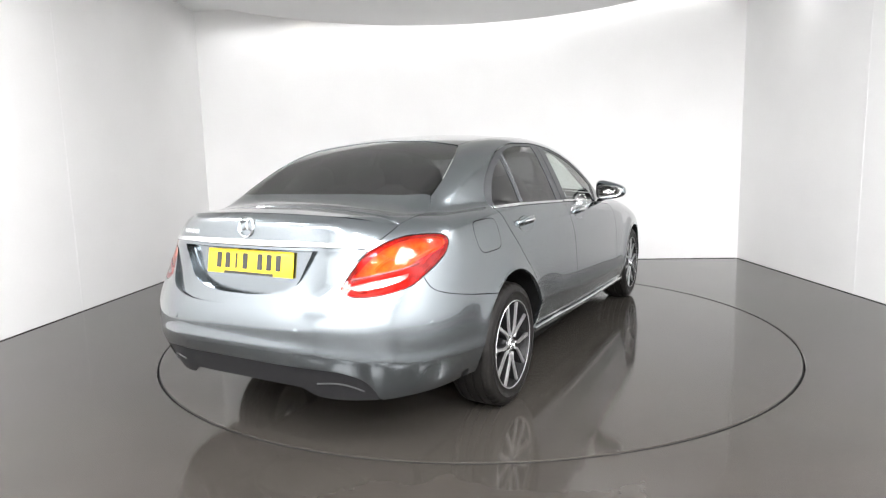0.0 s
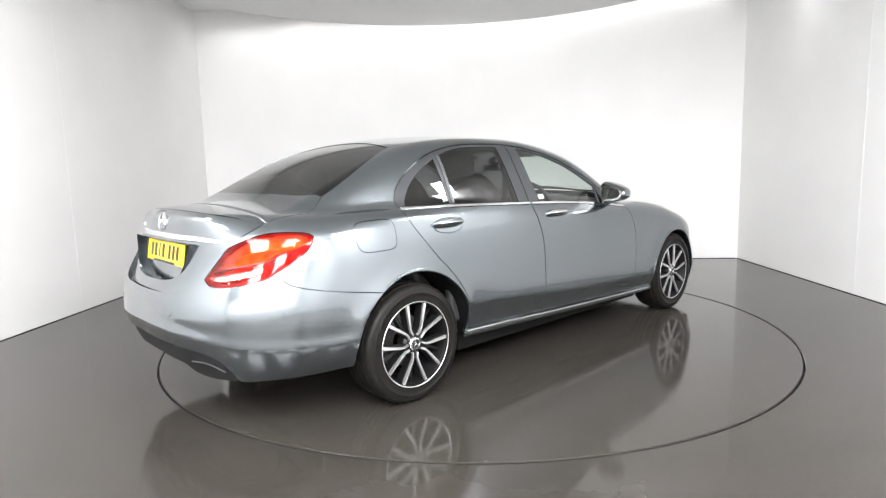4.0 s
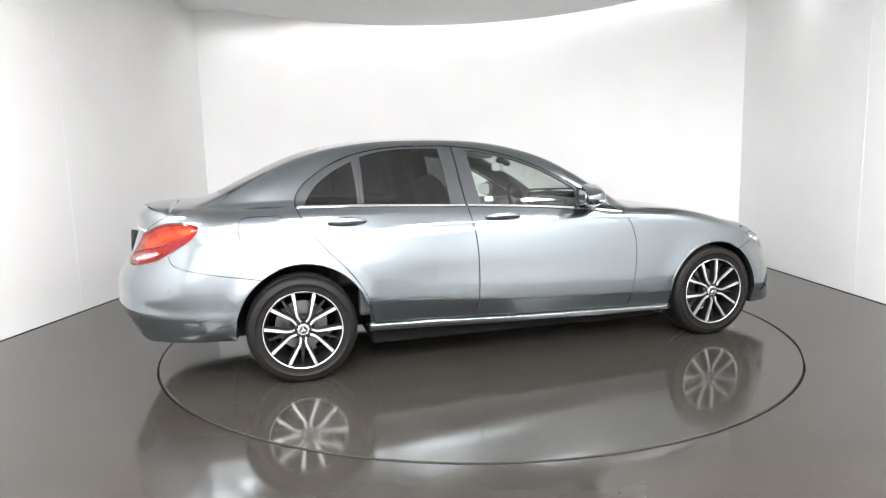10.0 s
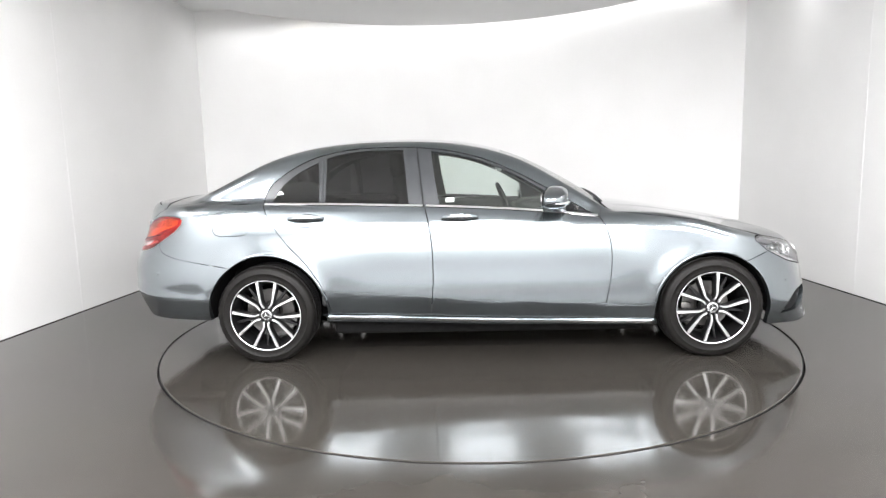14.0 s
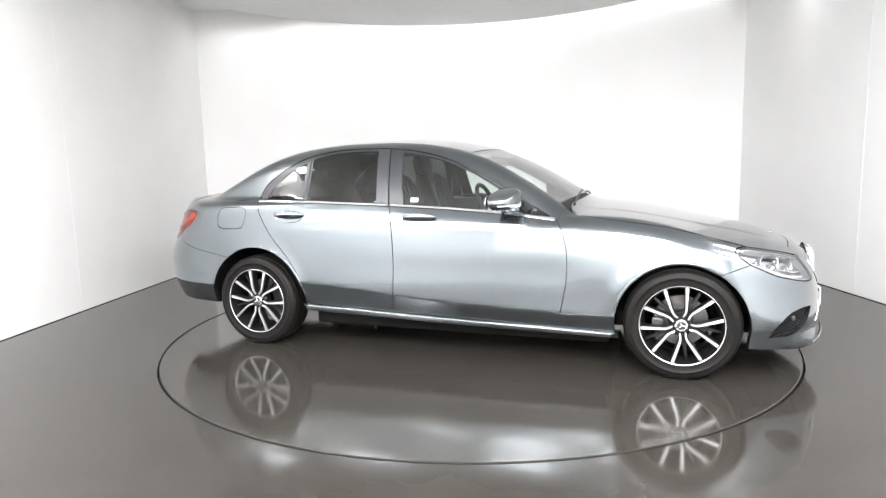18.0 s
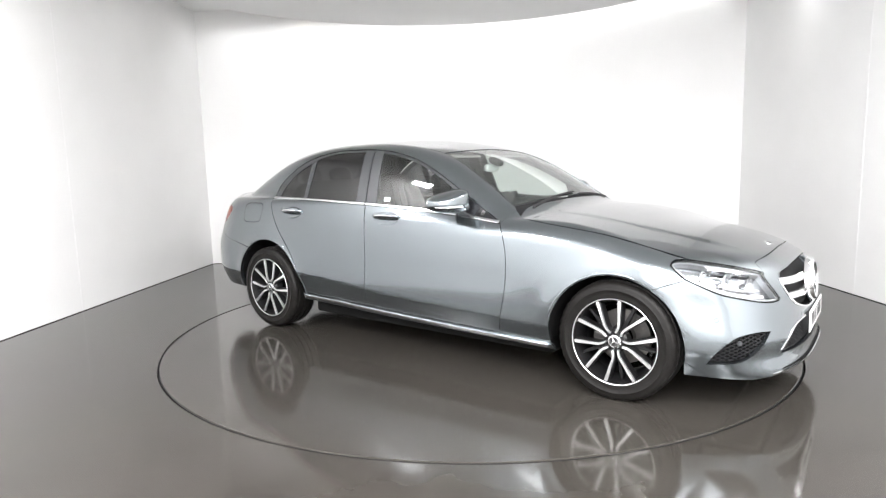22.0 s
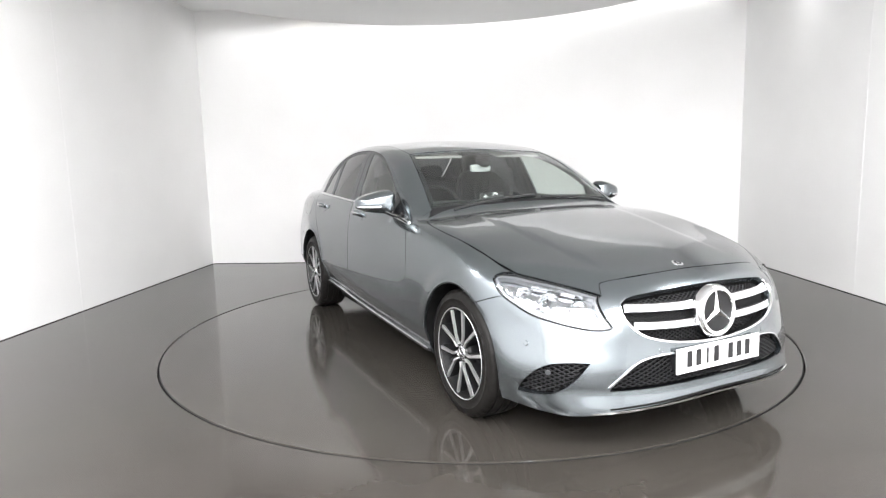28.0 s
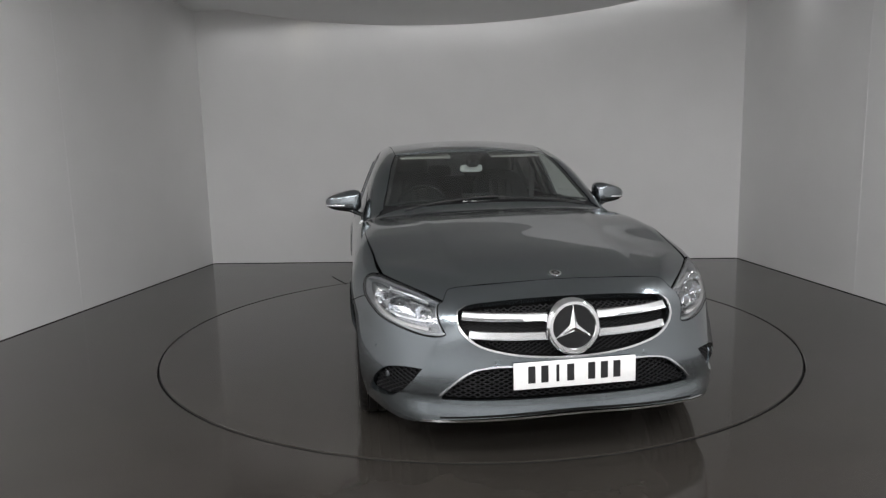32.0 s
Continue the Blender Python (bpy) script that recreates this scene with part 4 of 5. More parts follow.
def build_brake(parent, at, turn):
    part("brake_disc", lathe([(0.06, 0.03), (0.07, 0.012), (0.148, 0.012), (0.150, 0.0), (0.148, -0.012), (0.06, -0.012)], 64), IRON, parent, "grey iron brake disc", at=at)
    bm = bmesh.new()
    ang = np.linspace(radians(turn - 26), radians(turn + 26), 9)
    flat = [(0.158 * math.cos(a), 0.158 * math.sin(a)) for a in ang] + [(0.098 * math.cos(a), 0.098 * math.sin(a)) for a in ang[::-1]]
    bm.free()
    part("brake_caliper", in_turn(flat, -0.03, 0.034, 0.006), IRON, parent, "dull metal brake caliper", at=at, smooth=40)


wheel_one = build_wheel()
FACE = 0.868
spots = [(0.0, 1, 22), (0.0, -1, 22), (AXLE, 1, 0), (AXLE, -1, 0)]
for i, (x, s, turn) in enumerate(spots):
    rx = -90 * s
    m = pose(x, s * (FACE - 0.107), 0.322, rx, 0, 0) @ pose(0, 0, 0, 0, 0, {0: 3.5, 1: -3.5, 2: -9, 3: 9}[i])
    if i == 0:
        wheel_one.matrix_basis, ob = m, wheel_one
    else:
        ob = copy_thing(wheel_one, m)
    ob.parent = car
    build_brake(car, pose(x, s * (FACE - 0.150), 0.322, rx, 0, 0), 160 if x < 1 else 200)


# ---- wheel houses, floor pan ----
def wheel_house(cx, cz, r, s):
    bm = bmesh.new()
    ang = np.linspace(radians(-6), radians(186), 28)
    rows = []
    for y in (0.865, 0.80, 0.50):
        row = []
        for a in ang:
            rr = r + (0.004 if y > 0.83 else 0.012)
            x, z = cx + rr * math.cos(a), max(cz + rr * math.sin(a), 0.22)
            yy = y
            if y > 0.83:
                yy = float(place("s", x, max(z, 0.23))[1]) - 0.010
            row.append(bm.verts.new((x, s * yy, z)))
        rows.append(row)
    for p, q in zip(rows, rows[1:]):
        for i in range(len(ang) - 1):
            bm.faces.new((p[i], p[i + 1], q[i + 1], q[i]))
    bm.faces.new(rows[-1])
    part("wheel_house", bm, VOID, car, "black wheel house liner", smooth=40)


for s in (1, -1):
    wheel_house(*REAR_ARCH, s)
    wheel_house(*FRONT_ARCH, s)
part("floor_pan", merged(box(0.52, 0.84, 0.06, 0.02, pose(-0.645, 0, 0.42)), box(0.92, 1.04, 0.16, 0.02, pose(0.01, 0, 0.305)), box(2.02, 1.50, 0.12, 0.02, pose(1.43, 0, 0.218)),
                         box(0.86, 1.04, 0.08, 0.02, pose(2.84, 0, 0.25)), box(0.32, 1.04, 0.05, 0.02, pose(3.33, 0, 0.255))), VOID, car, "black floor pan", smooth=0)
# added black blocks that stop light showing through behind the wheels
for s in (1, -1):
    for x in (0.435, 2.50):
        part("hole_block", box(0.05, 0.26, 0.09, 0.012, pose(x, s * 0.60, 0.315)), VOID, car, "black block added to close a see-through hole behind the wheel", smooth=30)
part("silencer", blob(0.16, 0.32, 0.06, 3, at=pose(-0.62, 0.0, 0.37)), VOID, car, "dark exhaust silencer", smooth=50)


# ---- cabin ----
def front_seat(y):
    seat = tagged(new("front_seat"), "black leather front seat with a headrest")
    seat.parent = car
    def cushion(p):
        return Vector((p.x, p.y, p.z + 0.05 * (abs(p.y) / 0.25) ** 3 + 0.04 * p.x))
    part("seat_base", blob(0.27, 0.26, 0.09, 4, shape=cushion), LEATHER, seat, at=pose(1.27, y, 0.56))
    def rest(p):
        return Vector((p.x + 0.05 * (abs(p.y) / 0.24) ** 3 - 0.32 * p.z * 0.25, p.y * (1 - 0.16 * max(p.z, 0) / 0.34), p.z))
    part("backrest", blob(0.075, 0.25, 0.345, 4, 36, 24, rest), LEATHER, seat, at=pose(0.955, y, 0.87, 0, -14, 0))
    for k in (-0.07, 0, 0.07):
        part("seat_seam", blob(0.012, 0.03, 0.25, 3), LEATHER, seat, at=pose(1.033, y + k, 0.89, 0, -17, 0))
    part("headrest", blob(0.05, 0.135, 0.095, 3), LEATHER, seat, at=pose(0.83, y, 1.25, 0, -10, 0))
    for k in (-0.05, 0.05):
        part("headrest_post", tube([(0.865, y + k, 1.09), (0.835, y + k, 1.23)], 0.006), CHROME, seat)


for y in (0.36, -0.36):
    front_seat(y)
bench = tagged(new("rear_bench"), "black leather rear bench with three headrests")
bench.parent = car
part("bench_base", blob(0.26, 0.62, 0.10, 5), LEATHER, bench, at=pose(0.42, 0, 0.58))
part("bench_back", blob(0.08, 0.62, 0.30, 5), LEATHER, bench, at=pose(0.10, 0, 0.86, 0, -22, 0))
for y in (-0.36, 0.0, 0.36):
    part("headrest", blob(0.045, 0.12, 0.07, 3), LEATHER, bench, at=pose(-0.04, y, 1.19, 0, -14, 0))
part("parcel_shelf", box(0.5, 1.16, 0.03, 0.01, pose(-0.24, 0, 1.045)), TRIM, car)
dash = part("dashboard", merged(blob(0.30, 0.70, 0.13, 4, at=pose(1.95, 0, 0.84)), blob(0.12, 0.20, 0.06, 3, at=pose(1.78, -0.36, 0.955)), blob(0.20, 0.66, 0.05, 4, at=pose(2.02, 0, 0.93))), TRIM, car, "dark grey dashboard")
part("centre_screen", box(0.015, 0.20, 0.11, 0.006, pose(1.72, 0.0, 1.0, 0, -12, 0)), GLOSS, dash, "black dashboard screen")
part("centre_console", box(0.85, 0.22, 0.30, 0.05, pose(1.35, 0, 0.55)), TRIM, car)
wheel_rim = part("steering_wheel", tube([(0.0, 0.18 * math.cos(a), 0.18 * math.sin(a)) for a in np.linspace(0, 2 * math.pi, 36, endpoint=False)], 0.015, 10, closed=True), LEATHER, car, "black leather steering wheel", at=pose(1.60, -0.36, 0.945, 0, -24, 0), smooth=60)
part("airbag_cover", blob(0.03, 0.075, 0.06, 3), TRIM, wheel_rim)
for a in (0, 180, 270):
    part("wheel_arm", tube([(0, 0.05 * math.cos(radians(a)), 0.05 * math.sin(radians(a))), (0, 0.17 * math.cos(radians(a)), 0.17 * math.sin(radians(a)))], 0.013), SILVER, wheel_rim)
mirror_in = part("inner_mirror", blob(0.02, 0.082, 0.028, 4), MIRROR_BACK, car, "rear-view mirror with a pale housing", at=pose(1.56, 0.0, 1.225))
part("mirror_face", box(0.004, 0.15, 0.046, 0.001, pose(-0.021, 0, 0)), MIRROR, mirror_in, smooth=0)
part("mirror_foot", blob(0.055, 0.045, 0.024, 3), INK, car, "black sensor housing behind the windscreen", at=pose(1.60, 0.0, 1.268, 0, 24, 0))
for y in (0.33, -0.33):
    part("sun_visor", box(0.16, 0.36, 0.016, 0.006, pose(1.49, y, 1.325, 0, 14, 0)), HEADLINER, car, "pale sun visor")
part("tax_card", box(0.055, 0.002, 0.03, 0, pose(1.20, -0.757, 1.032, -22, 0, 0)), WHITE, car, "small white sticker in the window", smooth=0)


def lining(side):
    """Door linings and pillars seen through the glass."""
    part("door_lining", box(1.75, 0.05, 0.62, 0.02, pose(1.22, side * 0.735, 0.66, side * 4, 0, 0)), TRIM, car, "dark door lining", smooth=0)
    part("pillar_lining", box(0.11, 0.03, 0.42, 0.01, pose(0.99, side * 0.672, 1.18, side * 24, 0, 0)), TRIM, car, "dark pillar lining", smooth=0)
    belt = tube([(0.98, side * 0.64, 1.22), (1.0, side * 0.62, 0.95), (1.06, side * 0.60, 0.6)], 0.022, 8, 0.12)
    part("seat_belt", belt, INK, car, "black seat belt")


for s in (1, -1):
    lining(s)
lining_roof = panel("headliner", [(on_top, outline(on_top, across(pts("t", (1.50, 0.0), (1.48, 0.25), (1.46, 0.5))), pts("t", (1.46, 0.5), (0.9, 0.53), (0.28, 0.46)), across(pts("t", (0.30, 0.0), (0.28, 0.46)))[::-1], both(pts("t", (1.46, 0.5), (0.9, 0.53), (0.28, 0.46)))), [])], HEADLINER, car, "pale fabric headliner", step=0.08, off=-0.035, deep=0)
ws_low = pts("t", (2.205, 0.0), (2.19, 0.3), (2.15, 0.58), (2.13, 0.672))
ws_top = pts("t", (1.565, 0.0), (1.56, 0.25), (1.535, 0.545))
panel("screen_border", [(on_top, outline(on_top, across(ws_low), glass_edge, across(ws_top)[::-1], both(glass_edge), inset=0.004), [outline(on_top, across(ws_low), glass_edge, across(ws_top)[::-1], both(glass_edge), inset=0.028)])], GLOSS, car, "black printed border of the windscreen", step=0.06, off=-0.0065, deep=0)
panel("screen_band", [(on_top, outline(on_top, across(pts("t", (1.615, 0.0), (1.60, 0.25), (1.565, 0.538))), [place("t", 1.565, 0.538), place("t", 1.54, 0.53)], across(pts("t", (1.562, 0.0), (1.557, 0.25), (1.54, 0.53)))[::-1]), [])], GLOSS, car, "black printed band along the windscreen's top", step=0.05, off=-0.006, deep=0)


# ---- door mirrors ----
def door_mirror(side):
    def warp(p):
        q = Vector(p)
        q.x = p.x * (0.55 if p.x < 0 else 1.0)            # flat at the back
        q.z = p.z * (1 - 0.24 * (p.y / 0.105)) + (0.012 if p.z > 0 else 0.0) * (1 - p.y / 0.105)
        q.x -= 0.25 * (p.y + 0.1)
        return q
    shell = part("door_mirror", blob(0.098, 0.118, 0.060, 2.9, 40, 24, warp) if side > 0 else mirrored(blob(0.098, 0.118, 0.060, 2.9, 40, 24, warp)), PAINT, car, "grey door mirror with a bright lower band", at=pose(1.85, side * 0.922, 1.025))
    glass = blob(0.004, 0.094, 0.048, 4, 32, 12, lambda p: Vector((p.x - 0.25 * (p.y + 0.1), p.y, p.z * (1 - 0.24 * p.y / 0.105))))
    part("mirror_face", glass if side > 0 else mirrored(glass), MIRROR, shell, "mirror glass", at=pose(-0.054, 0, 0))
    line = []
    for a in np.linspace(-0.1, 1.45, 14):
        y = 0.110 * math.sin(a)
        x = 0.096 * math.cos(a) ** 0.6 if math.cos(a) > 0 else 0
        line.append((x - 0.25 * (y + 0.1) + 0.003, y, -0.018))
    lamp = tube(line, [0.012 - 0.006 * t for t in np.linspace(0, 1, 14)], 10)
    part("mirror_indicator", lamp if side > 0 else mirrored(lamp), CHROME, shell, "bright indicator strip", smooth=60)
    foot = tube([(0.03, -0.04, -0.045), (0.045, -0.09, -0.07), (0.06, -0.13, -0.082)], [0.035, 0.03, 0.035], 14, 0.42)
    part("mirror_foot", foot if side > 0 else mirrored(foot), GLOSS, shell, "black mirror foot", smooth=60)
    sail = outline(on_side, pts("s", (1.815, 1.088), (1.99, 0.985)), pts("s", (1.99, 0.985), (2.09, 0.927)), pts("s", (2.09, 0.927), (1.815, 0.952)), pts("s", (1.815, 0.952), (1.815, 1.088)))
    panel("mirror_sail", [(on_side, sail, [])], GLOSS, car, "black triangle behind the mirror", step=0.04, off=0.0015, side=side, deep=0.006)


for s in (1, -1):
    door_mirror(s)


# ---- lamps ----
def head_lamp(side):
    loop = outline(on_front, lamp_top[:4] + [bonnet_side[0]], [bonnet_side[0]] + lamp_top[4:], lamp_nose, lamp_under, lamp_back, gap=0.012, inset=0.003)
    lamp = panel("headlamp", [(on_front, loop, [])], FACETS, car, "clear headlamp with bright reflectors", step=0.03, off=-0.042, deep=-0.038, side=side)
    panel("lens", [(on_front, loop, [])], LENS, lamp, "clear lamp cover", step=0.03, off=0.0, deep=0.0, side=side)
    edge = outline(on_front, lamp_top[:4] + [bonnet_side[0]], [bonnet_side[0]] + lamp_top[4:], lamp_nose, lamp_under, lamp_back, gap=0.012, inset=0.007)
    panel("bezel", [(on_front, loop, [edge])], GLOSS, lamp, "black bezel round the lamp", step=0.03, off=-0.003, deep=0.02, side=side)
    inner = outline(on_front, lamp_top[:4] + [bonnet_side[0]], [bonnet_side[0]] + lamp_top[4:], lamp_nose, lamp_under, lamp_back, gap=0.012, inset=0.014)
    panel("lamp_surround", [(on_front, edge, [inner])], LAMP_GREY, lamp, "satin grey inner surround", step=0.03, off=-0.010, deep=0.03, side=side)
    def spot(name, deg, z, r, mat, sink):
        c = place("f", deg, z)
        n = normals(np.array([c]))[0]
        at = Vector(c - n * sink) * 1
        at.y *= side
        d = Vector((1.0, 0.18 * side, 0.05))
        m = Matrix.Translation(at) @ d.to_track_quat("Z", "Y").to_matrix().to_4x4()
        return m
    m = spot("a", 50.0, 0.675, 0.05, CHROME, 0.05)
    bowl = part("reflector", lathe([(0, -0.018), (0.018, -0.014), (0.036, 0.004), (0.046, 0.026), (0.050, 0.028), (0.052, 0.02)], 36, m), CHROME, lamp, "chrome reflector bowl")
    part("projector_lens", lathe([(0, 0.022), (0.012, 0.020), (0.022, 0.012), (0.026, -0.006)], 28, m), LENS, lamp, "clear projector lens")
    part("projector_core", lathe([(0, 0.006), (0.014, 0.004), (0.020, -0.004)], 24, m), GLOSS, lamp, "dark projector")
    m = spot("b", 42.0, 0.652, 0.04, CHROME, 0.05)
    part("reflector", lathe([(0, -0.018), (0.016, -0.012), (0.030, 0.004), (0.037, 0.022), (0.041, 0.024), (0.042, 0.016)], 36, m), CHROME, lamp, "chrome reflector bowl")
    m = spot("c", 57.5, 0.70, 0.03, CHROME, 0.04)
    part("reflector", lathe([(0, -0.012), (0.014, -0.008), (0.027, 0.006), (0.031, 0.018), (0.034, 0.016)], 30, m), CHROME, lamp, "chrome reflector bowl")
    for k, run in enumerate((((38.5, 0.582), (46.0, 0.594), (53.0, 0.622), (59.0, 0.662)), ((39.5, 0.612), (46.0, 0.620), (53.0, 0.644)), ((40.5, 0.688), (47.0, 0.706), (55.0, 0.724)))):
        band("light_guide", on_front, pts("f", *run), 0.014 if k == 0 else 0.008, MILKY if k == 0 else CHROME, lamp, "white daytime light bar" if k == 0 else "chrome fin", lift=-0.018, deep=0.03, side=side)


def tail_lamp(side):
    runs = [lamp_inner, lamp_low, lamp_out]
    loop = outline(on_rear, *runs, gap=0.012, inset=0.0025)
    clear = outline(on_rear, pts("r", (38.3, 0.770), (42.0, 0.783), (47.0, 0.796), (52.0, 0.805), (55.0, 0.812)), pts("r", (55.0, 0.812), (54.5, 0.797), (51.0, 0.779), (46.0, 0.764), (41.0, 0.757), (38.3, 0.770)), gap=0.012)
    glow = outline(on_rear, pts("r", (40.5, 0.808), (44.5, 0.868), (49.5, 0.916), (56.5, 0.946), (65.0, 0.950), (68.3, 0.940)), pts("r", (68.3, 0.940), (68.6, 0.918), (65.0, 0.893), (60.0, 0.872), (55.0, 0.842), (48.0, 0.818), (40.5, 0.808)), gap=0.012)
    lamp = panel("tail_lamp", [(on_rear, loop, [clear, glow])], RED_LENS, car, "glossy red tail lamp with an orange upper field", step=0.02, off=0.001, deep=0.0, side=side)
    panel("lamp_back", [(on_rear, loop, [])], LAMP_BOWL, lamp, "bright faceted reflector", step=0.03, off=-0.040, deep=-0.038, side=side)
    panel("reversing_band", [(on_rear, clear, [])], LENS, lamp, "clear white reversing band", step=0.02, off=0.001, deep=0.0, side=side)
    panel("indicator_band", [(on_rear, glow, [])], AMBER_LENS, lamp, "orange upper field", step=0.02, off=0.001, deep=0.0, side=side)
    panel("reversing_reflector", [(on_rear, clear, [])], MILKY, lamp, "pale reflector behind the reversing band", step=0.012, off=lambda p: -0.016 + 0.005 * np.sin(p[:, 0] * 150), deep=0.02, side=side)
    # hooked light guides and the dark toothed bar between the fields
    for k in range(4):
        a = 46.0 + 4.6 * k
        band("light_guide", on_rear, pts("r", (a, 0.835 + 0.004 * k), (a + 2.5, 0.862 + 0.004 * k), (a + 5.5, 0.880 + 0.005 * k), (a + 9.0, 0.888 + 0.006 * k)), 0.007, GUIDE, lamp, "pale light guide", lift=-0.014, deep=0.02, side=side)
    for k in range(13):
        a = 39.6 + 0.62 * k
        band("lamp_tooth", on_rear, pts("r", (a, 0.787 + 0.0022 * k), (a + 0.1, 0.797 + 0.0022 * k)), 0.0035, DARK_RED, lamp, lift=0.0022, side=side)
    band("lamp_bar", on_rear, pts("r", (39.4, 0.799), (46.0, 0.815), (52.0, 0.829), (58.5, 0.848)), 0.006, DARK_RED, lamp, "dark red dividing bar", lift=0.002, side=side)


for s in (1, -1):
    head_lamp(s)
    tail_lamp(s)

# ---- grille ----
grille = panel("grille", [(on_front, grille_hole, [])], VOID, car, "black mesh grille with four wide silver bars", step=0.05, off=-0.09, deep=-0.07)
part("mesh", lattice(on_front, grille_hole, 0.014, 0.0034, -0.045), BLACK, grille, "black honeycomb mesh", smooth=0)
band("grille_frame", on_front, across(grille_half[3:][::-1]), lambda t: 0.011 * np.clip(np.minimum(t, 1 - t) * 12, 0.1, 1), CHROME, grille, "chrome edge of the grille", lift=0.003)
for s in (1, -1):
    for z0, z1, w, e in ((0.630, 0.640, 0.033, 29.6), (0.555, 0.568, 0.033, 27.2)):
        band("grille_bar", on_front, pts("f", (5.0, z0), (14.0, z0 + 0.003), (23.0, (z0 + z1) / 2 + 0.002), (e, z1)), w, SILVER, grille, "wide satin silver bar", lift=-0.010, deep=0.03, side=s)
NOSE_TILT = Matrix.Translation((3.628, 0, 0.588)) @ Vector((1, 0, 0.10)).to_track_quat("Z", "Y").to_matrix().to_4x4()
badge = part("front_sign", lathe([(0, -0.01), (0.092, -0.006), (0.094, 0.0), (0.0, 0.001)], 64, NOSE_TILT), POCKET, grille, "black round field with a plain silver sign")
part("sign_ring", lathe([(0.088, -0.02), (0.088, 0.006), (0.092, 0.011), (0.104, 0.011), (0.113, 0.003), (0.118, -0.012), (0.118, -0.03)], 72, NOSE_TILT), CHROME, grille, "chrome ring")
part("sign_star", star(0.092, 0.001, 0.012, 0.19), CHROME, grille, at=NOSE_TILT, smooth=0)

# small round badge on the bonnet, sign on the boot
p = place("t", 3.40, 0.0)
n = normals(np.array([p]))[0]
m = Matrix.Translation(Vector(p)) @ Vector(n).to_track_quat("Z", "Y").to_matrix().to_4x4()
b = part("bonnet_badge", lathe([(0, 0.004), (0.02, 0.0035), (0.027, 0.001), (0.028, -0.004)], 36, m), CHROME, bonnet, "small round chrome badge")
part("badge_field", lathe([(0.010, 0.0045), (0.018, 0.0042), (0.019, 0.003)], 30, m), INK, bonnet)
p = place("r", 0.0, 1.003)
n = normals(np.array([p]))[0]
m = Matrix.Translation(Vector(p)) @ Vector(n).to_track_quat("Z", "Y").to_matrix().to_4x4()
b = part("boot_sign", lathe([(0.040, 0.0), (0.0405, 0.006), (0.0435, 0.008), (0.046, 0.005), (0.0465, 0.0)], 48, m), CHROME, boot, "plain chrome ring with three arms")
part("sign_star", star(0.041, 0.001, 0.008, 0.2), CHROME, boot, at=m, smooth=0)
for k, w in ((0.0, 0.030), (0.038, 0.014), (0.060, 0.014), (0.082, 0.014), (0.104, 0.018)):
    a0 = 26.0 + k * 85
    band("model_bar", on_rear, [place("r", a0, 0.972) * (1, -1, 1) * (1, -1, 1), place("r", a0 + w * 80, 0.972)], 0.018, CHROME, boot, "chrome letter bar", lift=0.003)


# ---- number plates: the characters are plain bars ----
def number_plate(name, m, mat, lab, rear):
    w, h = (0.52, 0.111)
    p = part(name, box(w, h, 0.006, 0.0025), mat, car, lab, at=m)
    x = -0.205
    for k in range(7):
        if k == 4:
            x += 0.035
        part("character_bar", box(0.030 if k not in (2,) else 0.012, 0.070, 0.002), INK, p, "black character bar", at=pose(x + (0.02 if k != 2 else 0.02), 0.004, 0.0038), smooth=0)
        x += 0.0545
    if rear:
        part("plate_caption", box(0.30, 0.012, 0.002), INK, p, "dark caption strip", at=pose(0.0, -0.049, 0.0038), smooth=0)
    return p


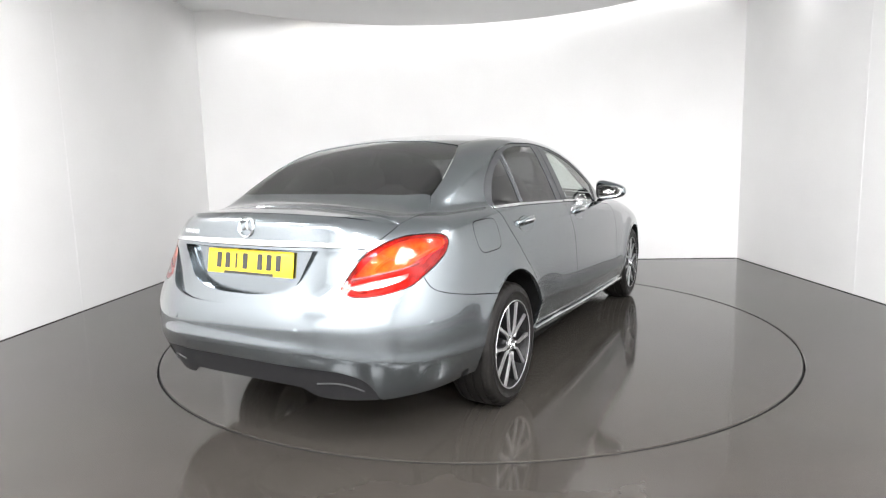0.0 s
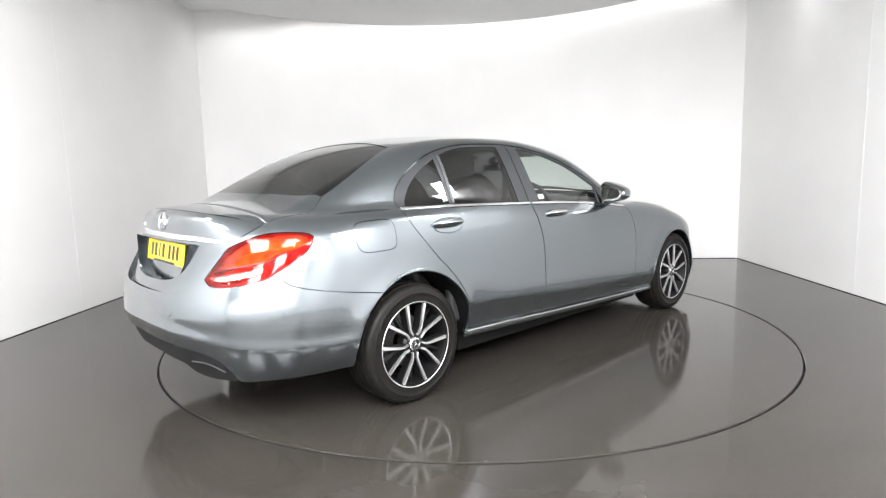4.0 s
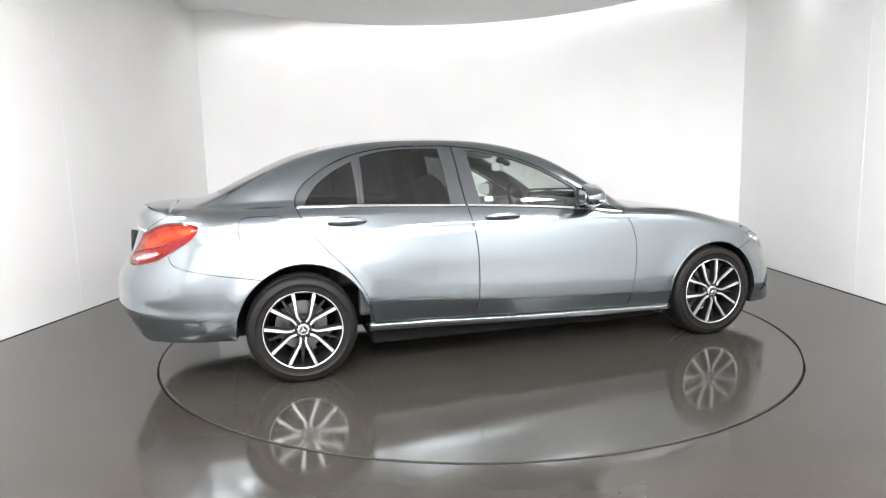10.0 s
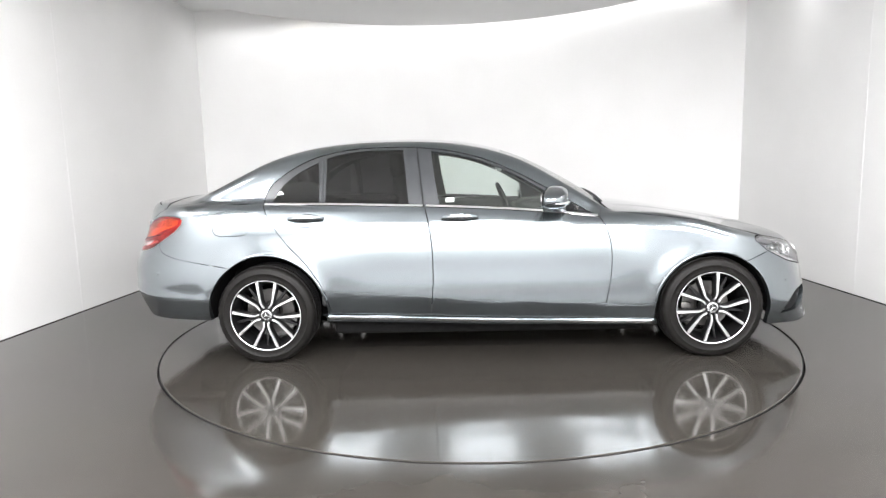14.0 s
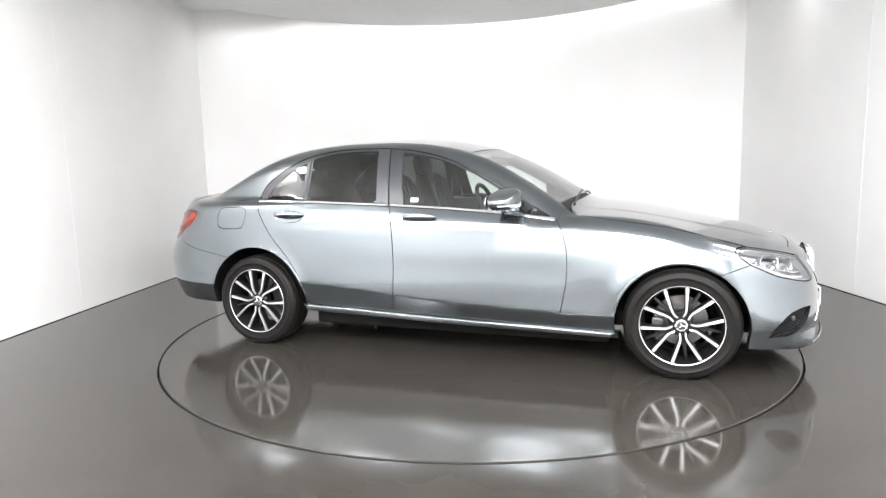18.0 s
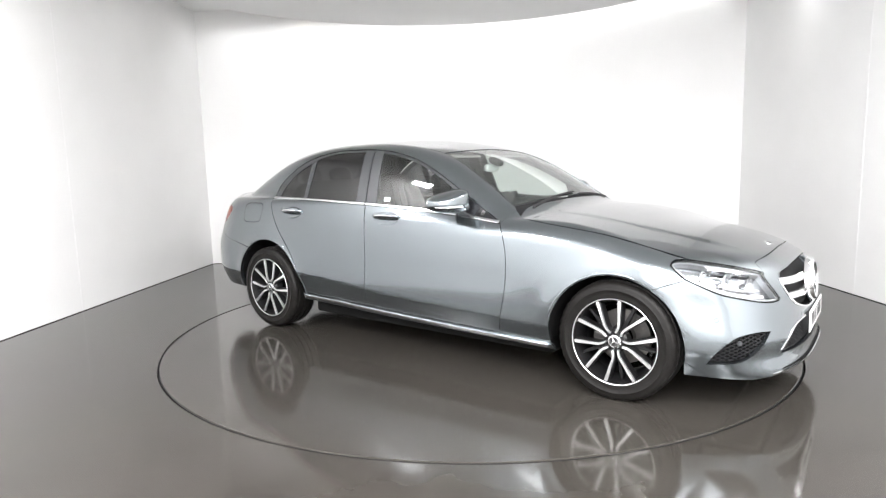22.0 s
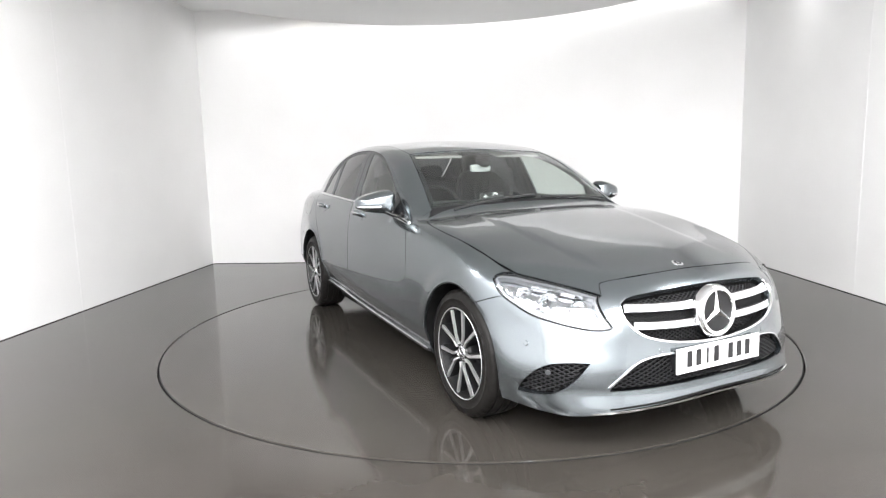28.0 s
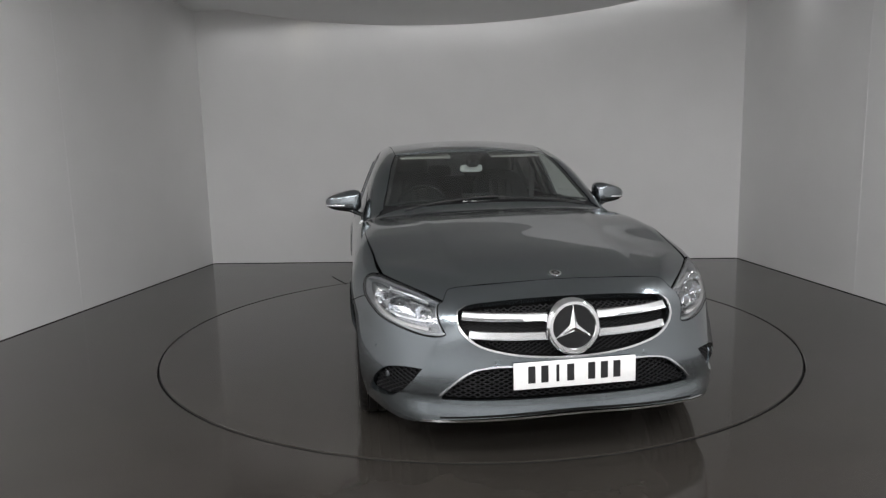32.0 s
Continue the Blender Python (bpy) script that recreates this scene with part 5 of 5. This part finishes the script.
front_plate = Matrix.Translation((3.647, 0, 0.402)) @ Vector((1, 0, 0.02)).to_track_quat("Z", "Y").to_matrix().to_4x4()
number_plate("number_plate", front_plate, WHITE, "white front number plate with black bars", False)
part("plate_holder", box(0.50, 0.09, 0.05, 0.004), BLACK, car, "black plate holder", at=front_plate @ pose(0, 0, -0.030))
rear_plate = Matrix.Translation((-0.935, 0, 0.846)) @ Vector((-1, 0, 0.17)).to_track_quat("Z", "Y").to_matrix().to_4x4()
number_plate("number_plate", rear_plate, YELLOW, "yellow rear number plate with black bars", True)
part("plate_holder", box(0.48, 0.09, 0.012, 0.003), BLACK, boot, "black plate holder", at=rear_plate @ pose(0, 0, -0.010))

# parking sensors, tow-eye cover, wipers, aerial
for how, deg, z, b in ((on_front, 54.5, 0.485, front_bumper), (on_front, -54.5, 0.485, front_bumper), (on_front, 20.0, 0.458, front_bumper), (on_front, -20.0, 0.458, front_bumper), (on_front, 48.5, 0.375, front_bumper), (on_front, -48.5, 0.375, front_bumper),
                       (on_rear, 60.0, 0.60, rear_bumper), (on_rear, -60.0, 0.60, rear_bumper), (on_rear, 24.0, 0.60, rear_bumper), (on_rear, -24.0, 0.60, rear_bumper)):
    p = how(np.array([radians(deg) * ROUND]), np.array([z]))
    n = normals(p)[0]
    m = Matrix.Translation(Vector(p[0])) @ Vector(n).to_track_quat("Z", "Y").to_matrix().to_4x4()
    part("parking_sensor", lathe([(0, 0.002), (0.009, 0.0018), (0.0115, 0.0), (0.0118, -0.004)], 20, m), FRAME if how is on_front and z < 0.4 else PAINT, b, "small round parking sensor")
for y0, y1 in ((-0.55, 0.05), (0.08, 0.62)):
    line = [place("t", 2.206 - 0.022 * t, y0 + (y1 - y0) * t) + np.array((0, 0, 0.005)) for t in np.linspace(0, 1, 10)]
    part("wiper", tube(line, 0.007, 8), INK, car, "black wiper blade", smooth=60)


# ---- the turntable turns, and the car on it ----
def motions():
    turn = spline((0, 2, 6, 9, 13, 19, 23, 25, 28, 30, 32), (63.52, 54.53, 36.45, 23.07, 5.21, -21.28, -38.92, -47.93, -61.21, -70.06, -78.83))
    seconds = range(0, 33)
    angles = [float(turn(t)) for t in seconds]
    walk(turntable, [(t, pose(0, 0, 0, 0, 0, a)) for t, a in zip(seconds, angles)])
    walk(car, [(t, pose(0, 0, 0, 0, 0, a) @ Matrix.Translation((-CENTRE[0], -CENTRE[1], 0))) for t, a in zip(seconds, angles)])


motions()
